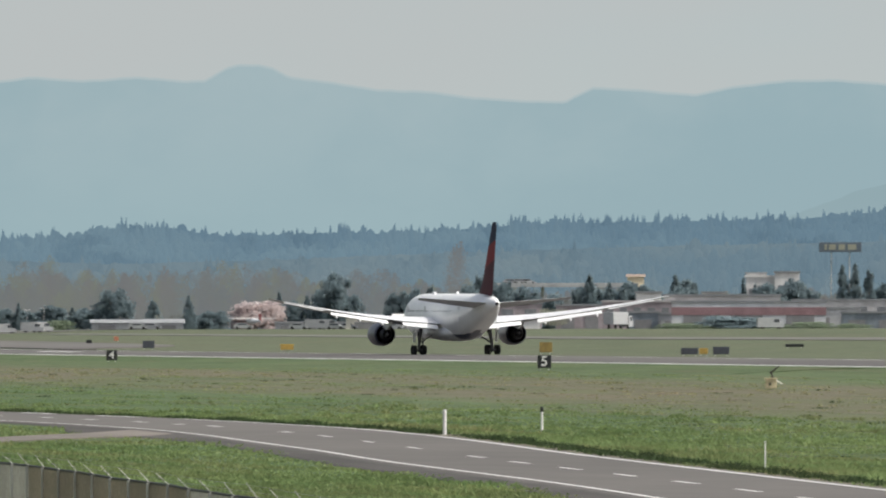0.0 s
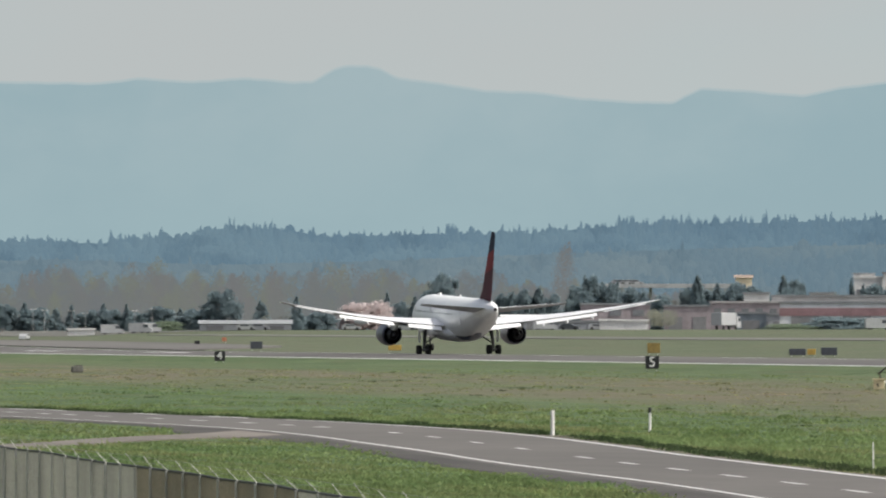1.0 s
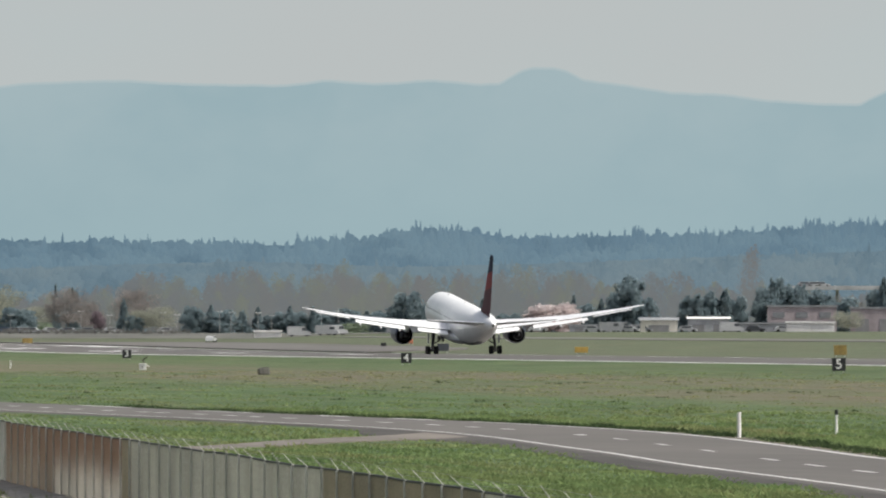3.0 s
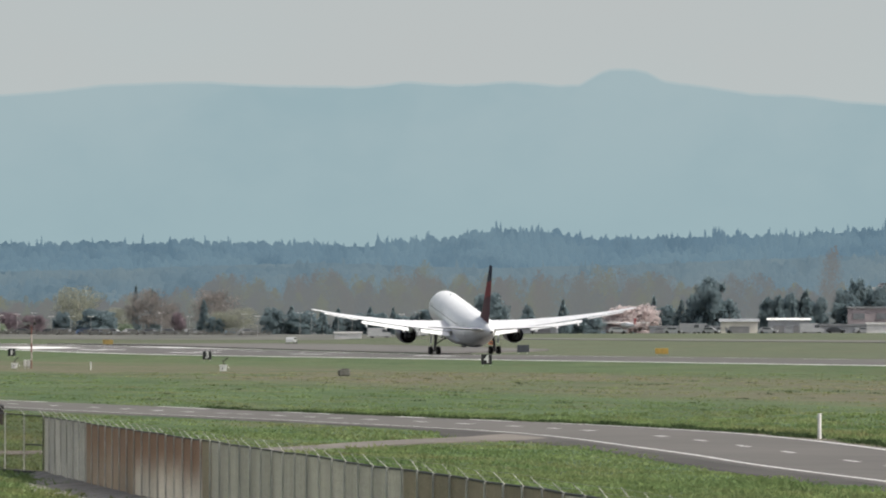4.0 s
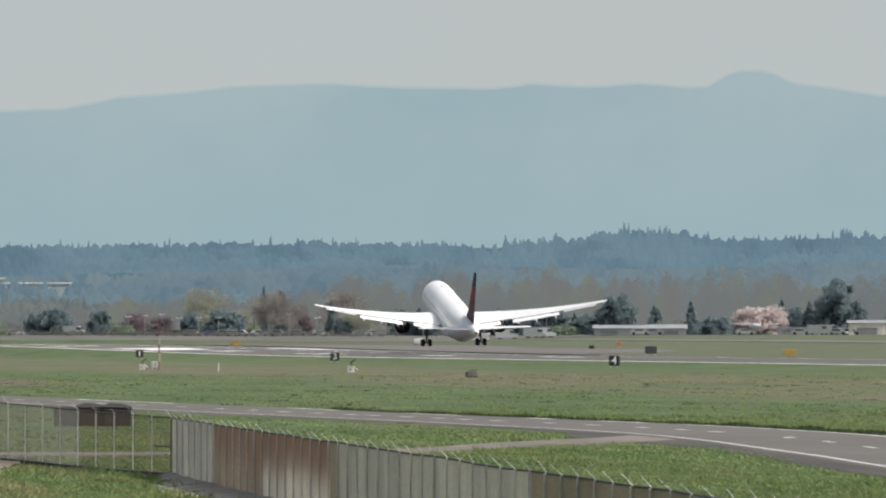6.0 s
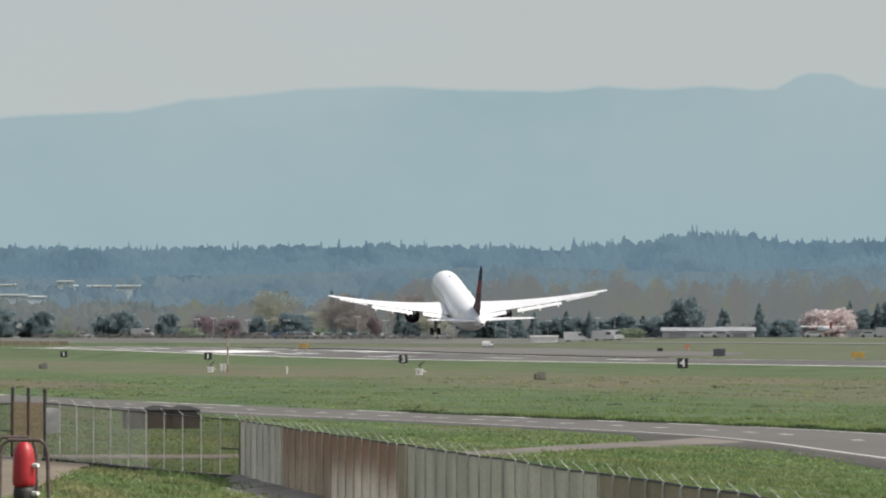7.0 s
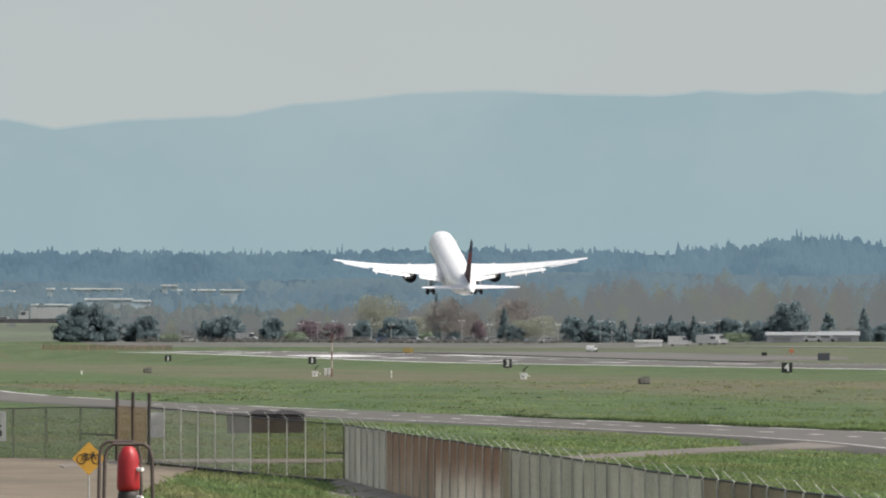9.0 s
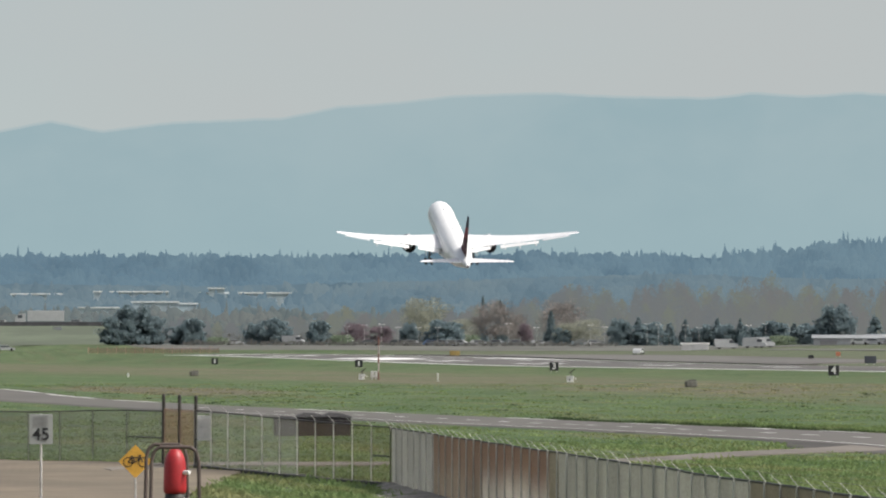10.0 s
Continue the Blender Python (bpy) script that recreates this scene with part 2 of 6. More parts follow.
# the evergreens' pale blue-grey base colour has the far haze painted in
EVERGREEN = leafy("hazed_dark_foliage", (0.222, 0.290, 0.308), (0.245, 0.310, 0.326), 0.12)
FRESH = leafy("spring_foliage", (0.25, 0.315, 0.225), (0.29, 0.345, 0.245), 0.2)
BLOSSOM = leafy("pale_blossom", (0.70, 0.63, 0.615), (0.62, 0.545, 0.53), 0.2)
PLUM = leafy("purple_foliage", (0.27, 0.225, 0.25), (0.29, 0.235, 0.25), 0.2)
TWIGS = leafy("bare_twigs", (0.33, 0.302, 0.280), (0.295, 0.275, 0.258), 0.15)
OLIVE = leafy("budding_twigs", (0.40, 0.41, 0.33), (0.35, 0.36, 0.30), 0.15)


# ---- building helpers ----
def part(name, bm, material, parent=None, label="", smooth=False, data=None):
    """Links a bmesh as one mesh object, under a thing or a part."""
    if data is None:
        data = bpy.data.meshes.new(name)
        bmesh.ops.recalc_face_normals(bm, faces=bm.faces)
        bm.to_mesh(data)
        bm.free()
        for mm in material if isinstance(material, (list, tuple)) else [material]:
            data.materials.append(mm)
        if smooth:
            for p in data.polygons:
                p.use_smooth = True
    ob = new(name, data)
    if parent is not None:
        ob.parent = parent
    if label:
        ob["label"] = label
    return ob


def thing(name, m, label, category, group="", kind=""):
    ob = new(name)
    ob.matrix_world = m
    return tagged(ob, label, category, group, kind)


def box(bm, sx, sy, sz, cx=0, cy=0, cz=0, bevel=0.0, turn=None, mat=0):
    made = bmesh.ops.create_cube(bm, size=1)["verts"]
    bmesh.ops.scale(bm, vec=(sx, sy, sz), verts=made)
    if bevel:
        edges = list({e for v in made for e in v.link_edges})
        made = list({v for f in bmesh.ops.bevel(bm, geom=edges, offset=bevel, segments=1, affect="EDGES")["faces"] for v in f.verts} | {v for v in made if v.is_valid})
    if turn is not None:
        bmesh.ops.transform(bm, matrix=turn, verts=made)
    bmesh.ops.translate(bm, vec=(cx, cy, cz), verts=made)
    for f in {f for v in made for f in v.link_faces}:
        f.material_index = mat
    return bm


def tube(bm, a, b, ra, rb=None, seg=8, mat=0):
    a, b = Vector(a), Vector(b)
    rb = ra if rb is None else rb
    q = (b - a).to_track_quat("Z", "Y")
    rings = []
    for p, r in ((a, ra), (b, rb)):
        rings.append([bm.verts.new(p + q @ Vector((r * math.cos(6.2832 * i / seg), r * math.sin(6.2832 * i / seg), 0))) for i in range(seg)])
    for i in range(seg):
        f = bm.faces.new((rings[0][i], rings[0][(i + 1) % seg], rings[1][(i + 1) % seg], rings[1][i]))
        f.material_index = mat
    for r in (rings[0][::-1], rings[1]):
        bm.faces.new(r).material_index = mat
    return bm


def loft(bm, rings, closed=True, caps=True, mat=0):
    """Skin over rings of points, each with the same count."""
    vs = [[bm.verts.new(p) for p in r] for r in rings]
    n = len(vs[0])
    for a, b in zip(vs, vs[1:]):
        for i in range(n if closed else n - 1):
            f = bm.faces.new((a[i], a[(i + 1) % n], b[(i + 1) % n], b[i]))
            f.material_index = mat
    if caps:
        bm.faces.new(vs[0][::-1]).material_index = mat
        bm.faces.new(vs[-1]).material_index = mat
    return bm


def sm(x):
    x = np.clip(x, 0, 1)
    return x * x * (3 - 2 * x)


def level(x, y):
    """Height of the field at a place in plan; works on numbers and arrays."""
    x, y = np.asarray(x, float), np.asarray(y, float)
    z = 0.5 * sm((y - 450) / 650)
    z = z + 0.25 * np.exp(-((x - 30) / 15) ** 2 - ((y - 388) / 25) ** 2)
    past = sm((y - 850) / 150)
    z = z + past * 0.50 * sm((x - 184) / 9)
    z = z - past * 0.10 * sm((x - 252) / 15)
    z = z + past * 1.15 * sm((y - 1850) / 780) * sm((x - 184) / 9)
    z = z + past * (3.7 - 1.15 * sm((y - 1850) / 780) * sm((x - 184) / 9)) * sm(np.maximum((x - 290) / 80, (y - 2650) / 230))
    return z


BASE = 0.129842                      # bearing of the marker "4", radians
STEP = 1 / 21400.0                   # the step in which bearings and heights are counted


def spot(b, d):
    """The plan place at bearing b (steps from the marker "4") and distance d."""
    a = BASE + b * STEP
    return d * math.sin(a), d * math.cos(a)


def high(h, d):
    """Height of what stands h steps over the eye's level at distance d."""
    return EYE + h * STEP * d


def stand(b, d, turn=0.0, lift=0.0):
    x, y = spot(b, d)
    return pose(x, y, float(level(x, y)) + lift, 0, 0, -math.degrees(BASE + b * STEP) + turn)


def raw(name, verts, faces, material, smooth=False):
    me = bpy.data.meshes.new(name)
    me.from_pydata(verts, [], faces)
    me.materials.append(material)
    if smooth:
        me.polygons.foreach_set("use_smooth", [True] * len(me.polygons))
    me.update()
    return new(name, me)


def along(pts, y):
    return float(np.interp(y, [p[0] for p in pts], [p[1] for p in pts]))


# ---- ground ----
FARLINE = [(150, 46.0), (300, 58.3), (350, 62.3), (390, 65.6), (412, 67.8), (448, 71.0), (474, 72.8), (490, 73.6), (510, 73.8), (530, 73.8), (550, 73.0), (564, 72.0), (592, 70.5), (618, 68.6), (641, 67.9), (680, 65.4), (718, 62.9), (775, 60.0), (833, 58.4), (891, 58.7), (945, 60.3), (987, 61.0), (1200, 60.0)]
NEARLINE = [(150, 38.5), (286, 50.2), (307, 52.0), (338, 54.1), (365, 55.9), (398, 58.8), (430, 61.2), (458, 63.4), (482, 64.7), (500, 65.0), (520, 64.8), (540, 63.9), (556, 63.5), (574, 62.6), (622, 59.6), (652, 58.4), (700, 55.5), (760, 53.0), (833, 51.2), (900, 51.0), (1010, 51.5), (1200, 48.0)]
DASHES = (280, 295, 311, 327, 343, 359, 376, 405, 428, 451, 470, 498, 509, 521, 535, 547, 561, 570, 577, 586, 596, 602, 612, 622, 634, 646, 660, 675, 690, 706, 724, 742)


def smooth_line(pts, lo, hi, step):
    ys = np.arange(lo, hi + 0.01, step)
    xs = np.interp(ys, [p[0] for p in pts], [p[1] for p in pts])
    k = np.ones(5) / 5
    xs = np.convolve(np.pad(xs, 2, "edge"), k, "valid")
    return ys, xs


def build_ground():
    fine = np.radians(np.arange(1.0, 15.01, 0.2))
    rest = np.radians(np.arange(20, 356.1, 8.0))
    az = np.concatenate([fine, rest])
    rad = np.concatenate([[0.5, 20, 60, 100], np.arange(130, 700, 8), np.arange(700, 1000, 14), np.arange(1000, 3000, 25), np.linspace(3000, 4930, 22)])
    R, A = np.meshgrid(rad, az, indexing="ij")
    X, Y = R * np.sin(A), R * np.cos(A)
    Z = level(X, Y)
    bumps = np.array([noise.noise(Vector((x * 0.11, y * 0.05, 3.0))) for x, y in zip(X.ravel(), Y.ravel())]).reshape(X.shape)
    Z = Z + 0.03 * bumps * (R < 1300) * (R > 100) - 0.02
    n, k = X.shape
    verts = np.stack([X, Y, Z], -1).reshape(-1, 3).tolist()
    faces = [(i * k + j, i * k + (j + 1) % k, (i + 1) * k + (j + 1) % k, (i + 1) * k + j) for i in range(n - 1) for j in range(k)]
    faces.append(tuple(range(k))[::-1])
    ob = raw("ground", verts, faces, field_material(), True)
    return tagged(ob, "grass airfield with green and dry brown stretches", "ground", kind="structure")


def strip(name, left, right, lo, hi, step, lift, depth, material, label, category):
    """A paved strip in plan with a real edge."""
    ys, xl = smooth_line(left, lo, hi, step)
    _, xr = smooth_line(right, lo, hi, step)
    bm = bmesh.new()
    rings = []
    for y, a, b in zip(ys, xl, xr):
        za, zb = float(level(a, y)) + lift, float(level(b, y)) + lift
        rings.append([(a, y, za), (b, y, zb), (b + 2.6 * depth, y, zb - depth), (a - 2.6 * depth, y, za - depth)])
    loft(bm, rings)
    ob = part(name, bm, material)
    return tagged(ob, label, category, kind="structure")


def stripe(name, pts, offset, width, lo, hi, step, lift, parent, pts2=None):
    ys, xs = smooth_line(pts, lo, hi, step)
    if pts2 is not None:
        xs = (xs + smooth_line(pts2, lo, hi, step)[1]) / 2
    bm = bmesh.new()
    row = []
    for y, x in zip(ys, xs):
        x += offset
        w = width * (0.9 + 0.2 * noise.noise(Vector((x, y * 0.2, 1))))
        z = float(level(x, y)) + lift
        row.append((bm.verts.new((x - w / 2, y, z)), bm.verts.new((x + w / 2, y, z))))
    for a, b in zip(row, row[1:]):
        bm.faces.new((a[0], a[1], b[1], b[0]))
    return part(name, bm, LINEPAINT, parent)


def build_road():
    ys, xs = smooth_line(NEARLINE, 150, 640, 3)
    shoulder = [(y, x - 0.5 - 1.3 * (1 - float(sm((y - 480) / 45))) - 1.9 * math.exp(-((y - 474) / 22) ** 2) - 0.5 * noise.noise(Vector((y * 0.11, 6, 2))) - 0.35 * noise.noise(Vector((y * 0.4, 3, 2)))) for y, x in zip(ys, xs)]
    out = [(y, x + 0.5) for y, x in FARLINE]
    strip("road_shoulder", shoulder, [(y, x - 0.3) for y, x in NEARLINE], 150, 560, 3, 0.03, 0.25, SHOULDER, "crumbling dark asphalt shoulder along the service road", "road")
    rd = strip("road", [(y, x - 0.4) for y, x in NEARLINE], out, 150, 1150, 5, 0.06, 0.3, ASPHALT, "grey asphalt service road with white lines", "road")
    stripe("edge_line", FARLINE, 0, 0.28, 150, 540, 5, 0.074, rd)
    stripe("edge_line", NEARLINE, 0, 0.22, 150, 700, 5, 0.074, rd)
    # worn-off far stretches of the line
    for a, b in ((548, 560), (570, 581), (596, 612), (634, 652), (690, 730), (800, 830), (850, 915), (935, 1000)):
        stripe("edge_line", FARLINE, 0, 0.5, a, b, 3, 0.074, rd)
    ys, xs = smooth_line(FARLINE, 160, 760, 3)
    inner = [(y, x + 0.45) for y, x in zip(ys, xs)]
    outer = [(y, x + 1.25 + 0.9 * noise.noise(Vector((y * 0.06, 4, 2))) + 0.5 * noise.noise(Vector((y * 0.3, 1, 8)))) for y, x in zip(ys, xs)]
    strip("road_edge_earth", inner, outer, 160, 756, 3, 0.025, 0.15, EARTH, "bare brown earth along the service road's edge", "ground")
    for y in DASHES:
        half = 2.9 if y < 460 else 1.7
        stripe("dash", FARLINE, 0, 0.21 if y < 460 else 0.45, y - half, y + half, half / 4, 0.074, rd, NEARLINE)
    return rd


def build_paths():
    path = [spot(120, 492), spot(20, 470), spot(-120, 458), spot(-198, 448), spot(-300, 430), spot(-420, 414), spot(-560, 402), spot(-760, 393), spot(-1000, 388), spot(-1160, 386), spot(-1300, 378)]
    bm = bmesh.new()
    rings = []
    for i, (x, y) in enumerate(path):
        w = 8.0 if i < 2 else 5.5
        z = float(level(x, y)) + 0.035
        rings.append([(x, y - w, z), (x, y + w, z), (x, y + w, z - 0.2), (x, y - w, z - 0.2)])
    loft(bm, rings)
    tagged(part("gravel_path", bm, paint("worn_gravel", (0.15, 0.132, 0.112), 0.95, 0, 0.2, 0.15, 0.5, where="World", stretch=(1, 0.4, 1))), "pale gravel track from the gate to the service road", "path", kind="structure")
    bm = bmesh.new()
    rings = []
    for b in range(-2100, -1035, 15):
        d0 = np.interp(b, [-2100, -1300, -1150, -1060], [240, 270, 322, 368]) + 9 * noise.noise(Vector((b * 0.03, 2, 2))) + 5 * noise.noise(Vector((b * 0.11, 5, 2)))
        d0 = min(d0, np.interp(b, [-2100, -1475, -1185, -1060], [470, 424, 380, 372]) - 1)
        d1 = np.interp(b, [-2100, -1475, -1185, -1060], [470, 424, 380, 372])
        ps = []
        for k in range(7):
            d = d0 + (d1 - d0) * k / 6
            x, y = spot(b, d)
            ps.append((x, y, float(level(x, y)) + 0.045))
        rings.append(ps)
    loft(bm, rings, closed=False, caps=False)
    tagged(part("dirt_yard", bm, GRAVEL), "bare pale dirt yard before the airfield fence", "ground", kind="structure")
    # dry bare patches beside the service road
    bm = bmesh.new()
    for b, d, lx, ly in ((615, 462, 1.5, 6.0), (1300, 335, 1.0, 9)):
        x, y = spot(b, d)
        ring = [(x + lx * math.cos(a) * (0.8 + 0.4 * random.random()), y + ly * math.sin(a) * (0.8 + 0.4 * random.random())) for a in np.linspace(0, 6.283, 19)[:-1]]
        c = bm.verts.new((x, y, float(level(x, y)) + 0.05))
        vs = [bm.verts.new((p, q, float(level(p, q)) + 0.04)) for p, q in ring]
        for i in range(len(vs)):
            bm.faces.new((c, vs[i], vs[(i + 1) % len(vs)]))
    tagged(part("bare_earth", bm, EARTH), "bare earth patches beside the service road", "ground", kind="stuff")


RX, RW, RZ = 222.0, 46.0, 1.32       # runway: centreline, width, level
CAMBER = 0.30                        # fall from the crown to the edges
REND = 2613.0


def runway_level(y):
    return RZ + 1.25 * float(sm((y - 1850) / 780))



def build_runway():
    bm = bmesh.new()
    rings = []
    for y in np.linspace(700, REND + 60, 60):
        a, b = RX - RW / 2 - 0.1, RX + RW / 2 + 0.1
        f = float(sm((y - 850) / 150))
        z = float(level(RX, y)) if f < 1 else runway_level(y)
        rings.append([(a, y, z - CAMBER), (RX - 8, y, z - 0.04), (RX, y, z), (RX + 8, y, z - 0.04), (b, y, z - CAMBER), (b, y, z - 1.0), (a, y, z - 1.0)])
    loft(bm, rings)
    rw = tagged(part("runway", bm, RUNWAYMAT), "long asphalt runway with white markings broken up like heat shimmer", "runway", kind="structure")

    # random gaps and ragged edges put heat-shimmer glints into the markings' shape
    worn = random.Random(4)

    def mark(x0, x1, y0, y1):
        """A marking left in uneven patches, imitating glints broken by heat shimmer."""
        bm = bmesh.new()

        def z(x, y):
            q = abs(x - RX)
            return runway_level(y) - (0.005 * q if q < 8 else 0.04 + (CAMBER - 0.04) * (q - 8) / 15.1) + 0.02
        y = y0
        while y < y1:
            e = min(y1, y + worn.uniform(8, 30))
            a, b = x0 + worn.uniform(0, 0.15) * (x1 - x0), x1 - worn.uniform(0, 0.15) * (x1 - x0)
            bm.faces.new([bm.verts.new((x, q, z(x, q))) for x, q in ((a, y), (b, y), (b, e), (a, e))])
            y = e + worn.choice((0.2, 0.2, 3, 9))
        part("marking", bm, RUNWAYPAINT, rw)
    # grass banks falling away from the edges, and uneven white edge lines
    for s in (-1, 1):
        bm = bmesh.new()
        rings, edge = [], []
        for y in np.linspace(1000, REND + 40, 120):
            z = runway_level(y) - CAMBER
            e0, e1 = RX + s * 24.0, RX + s * 30.0
            g = float(level(e1, y)) + 0.02
            e2 = RX + s * 41.0
            rings.append([(e0, y, z - 0.035), (e1, y, max(g, z - 0.3)), (e2, y, float(level(e2, y)) - 0.12), (e2, y, float(level(e2, y)) - 0.6), (e0, y, z - 0.6)])
            w = 0.95 + 0.3 * noise.noise(Vector((y * 0.05, s, 2)))
            edge.append([(RX + s * (24.0 - w), y, z + 0.012), (e0, y, z - 0.005), (e0, y, z - 0.3), (RX + s * (24.0 - w), y, z - 0.3)])
        loft(bm, rings)
        part("grass_bank", bm, MATS["grass_field"], rw, "short grass bank along the runway")
        bm = bmesh.new()
        loft(bm, edge)
        part("edge_line", bm, RUNWAYPAINT, rw, "uneven white edge line")
    for i in range(26):
        mark(RX - 0.45, RX + 0.45, 1010 + i * 61, 1010 + i * 61 + 36)
    for s in (-1, 1):
        mark(RX + s * 13 - 6.5, RX + s * 13 + 6.5, REND - 310 - 100, REND - 310)          # aiming point
        for back, count in ((152, 3), (457, 2), (610, 2), (762, 1), (914, 1)):
            for k in range(count):
                c = RX + s * (10.5 + 3.3 * k)
                mark(c - 0.9, c + 0.9, REND - back - 45, REND - back)
        for k in range(6):
            c = RX + s * (3 + 3.5 * k)
            mark(c - 0.9, c + 0.9, REND - 52, REND - 6)
    # second paved strip beyond the runway: parallel taxiway
    bm = bmesh.new()
    rings = []
    for y in np.linspace(1000, 2660, 40):
        rings.append([(331, y, float(level(331, y)) + 0.06), (336, y, float(level(336, y)) + 0.06), (336, y, 0), (331, y, 0)])
    loft(bm, rings)
    tagged(part("taxiway", bm, paint("taxiway_concrete", (0.125, 0.122, 0.106), 0.9, 0, 0.15, 0.03, where="World", stretch=(1, 0.15, 1))), "pale concrete taxiway beyond the runway", "taxiway", kind="structure")
    # broad paved hold between the runway's far end and the taxiway
    bm = bmesh.new()
    rings = []
    for y in np.linspace(1960, 2660, 30):
        rings.append([(x, y, max(float(level(x, y)), runway_level(y) - 0.25) + 0.07) for x in [249.5 + q * (4 + 45.5 * float(sm((y - 1960) / 260))) for q in (0, 0.25, 0.5, 0.75, 1)]] + [(249.5 + 4 + 45.5 * float(sm((y - 1960) / 260)), y, 0), (249.5, y, 0)])
    loft(bm, rings)
    tagged(part("holding_apron", bm, RUNWAYMAT), "wide worn asphalt apron beside the runway's end", "apron", kind="structure")
    return rw


def build_apron():
    """Car parks and yards past the taxiway: a paved sheet at the foot of the trees."""
    bm = bmesh.new()
    rings = []
    for b in range(-1350, 1700, 60):
        d0, d1 = 2770 + 0.0 * b, 2960
        if b > 500:
            d0, d1 = 2500, 2960
        if b < -1200:
            d0 += 1.25 * (-1200 - b)
        ps = []
        for k in range(6):
            d = d0 + (d1 - d0) * k / 5
            x, y = spot(b, d)
            ps.append((x, y, float(level(x, y)) + 0.05))
        rings.append(ps)
    loft(bm, rings, closed=False, caps=False)
    tagged(part("car_park", bm, paint("yard_paving", (0.100, 0.100, 0.086), 0.9, 0, 0.25, 0.05, where="World")), "grey paved yards and car park at the airfield's far edge", "pavement", kind="structure")


# ---- the far distance ----
def interp_at(pts, b):
    return float(np.interp(b, [p[0] for p in pts], [p[1] for p in pts]))


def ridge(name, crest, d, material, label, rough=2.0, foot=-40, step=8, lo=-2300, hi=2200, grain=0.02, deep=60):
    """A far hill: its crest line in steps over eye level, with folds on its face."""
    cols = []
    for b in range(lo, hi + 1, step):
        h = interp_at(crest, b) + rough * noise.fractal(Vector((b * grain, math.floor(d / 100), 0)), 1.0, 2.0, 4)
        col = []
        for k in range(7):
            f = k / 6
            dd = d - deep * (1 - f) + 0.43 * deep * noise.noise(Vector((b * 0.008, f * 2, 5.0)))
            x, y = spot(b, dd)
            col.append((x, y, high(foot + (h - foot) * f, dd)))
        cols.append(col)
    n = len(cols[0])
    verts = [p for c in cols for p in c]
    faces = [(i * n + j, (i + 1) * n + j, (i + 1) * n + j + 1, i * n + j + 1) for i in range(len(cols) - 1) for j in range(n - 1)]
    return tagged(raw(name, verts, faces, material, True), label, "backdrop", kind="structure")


MOUNTAIN = [(-2300, 372), (-1475, 379), (-1385, 397), (-1295, 379), (-1175, 394), (-975, 402), (-875, 422), (-775, 429), (-675, 441), (-515, 447), (-375, 440), (-215, 438), (-145, 447), (-55, 441), (52, 447), (130, 440), (165, 442), (202, 463), (222, 468), (262, 469), (285, 464), (312, 448), (402, 436), (472, 425), (562, 422), (632, 412), (722, 406), (802, 404), (830, 418), (852, 429), (932, 425), (1032, 416), (1102, 431), (1202, 442), (1282, 442), (1370, 436), (2200, 420)]
SPUR = [(-2300, 120), (900, 150), (1200, 205), (1262, 228), (1310, 246), (1370, 262), (1600, 300), (2200, 320)]
FOREST_CREST = [(-2300, 168), (-1475, 168), (-875, 166), (-575, 172), (-214, 166), (-64, 177), (-20, 191), (100, 193), (190, 177), (386, 182), (560, 184), (690, 196), (800, 201), (1000, 203), (1200, 207), (1300, 214), (1370, 222), (2200, 240)]


def build_distance():
    # plain sky beyond all, air-lit
    m, nt, n, b = nodes_of("hazy_sky")
    g = n.new("ShaderNodeNewGeometry")
    s = n.new("ShaderNodeSeparateXYZ")
    link(nt, g.outputs["Position"], s.inputs[0])
    c = mixed(nt, ramp_of(nt, s.outputs["Z"], 90, 160), (0.485, 0.545, 0.545), (0.462, 0.532, 0.545))
    c = mixed(nt, ramp_of(nt, noise_of(nt, 0.0022, 3, (1, 1, 2.0), "World"), 0.35, 0.65), c, (0.492, 0.524, 0.525))
    e = n.new("ShaderNodeEmission")
    link(nt, c, e.inputs[0])
    link(nt, e.outputs[0], n["Material Output"].inputs["Surface"])
    cols = [spot(b, 4960) for b in range(-7000, 8001, 500)]
    verts = [(x, y, z) for x, y in cols for z in (-20, 700)]
    faces = [(2 * i, 2 * i + 2, 2 * i + 3, 2 * i + 1) for i in range(len(cols) - 1)]
    tagged(raw("backdrop_sky", verts, faces, m), "pale grey hazy sky above the mountains", "sky", kind="structure")
    # two added ridges, coloured between sky and mountain, imitate haze along the crest
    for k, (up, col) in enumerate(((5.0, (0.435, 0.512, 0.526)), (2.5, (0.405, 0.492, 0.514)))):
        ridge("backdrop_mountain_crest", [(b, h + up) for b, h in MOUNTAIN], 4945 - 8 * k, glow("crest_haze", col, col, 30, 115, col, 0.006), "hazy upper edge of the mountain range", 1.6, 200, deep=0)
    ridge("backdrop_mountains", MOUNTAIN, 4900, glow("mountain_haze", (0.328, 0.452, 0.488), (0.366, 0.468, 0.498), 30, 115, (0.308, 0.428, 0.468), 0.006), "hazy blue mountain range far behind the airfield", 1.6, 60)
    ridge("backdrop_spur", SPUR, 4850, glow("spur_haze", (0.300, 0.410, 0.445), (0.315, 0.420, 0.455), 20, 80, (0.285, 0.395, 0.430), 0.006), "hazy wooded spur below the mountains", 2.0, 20)


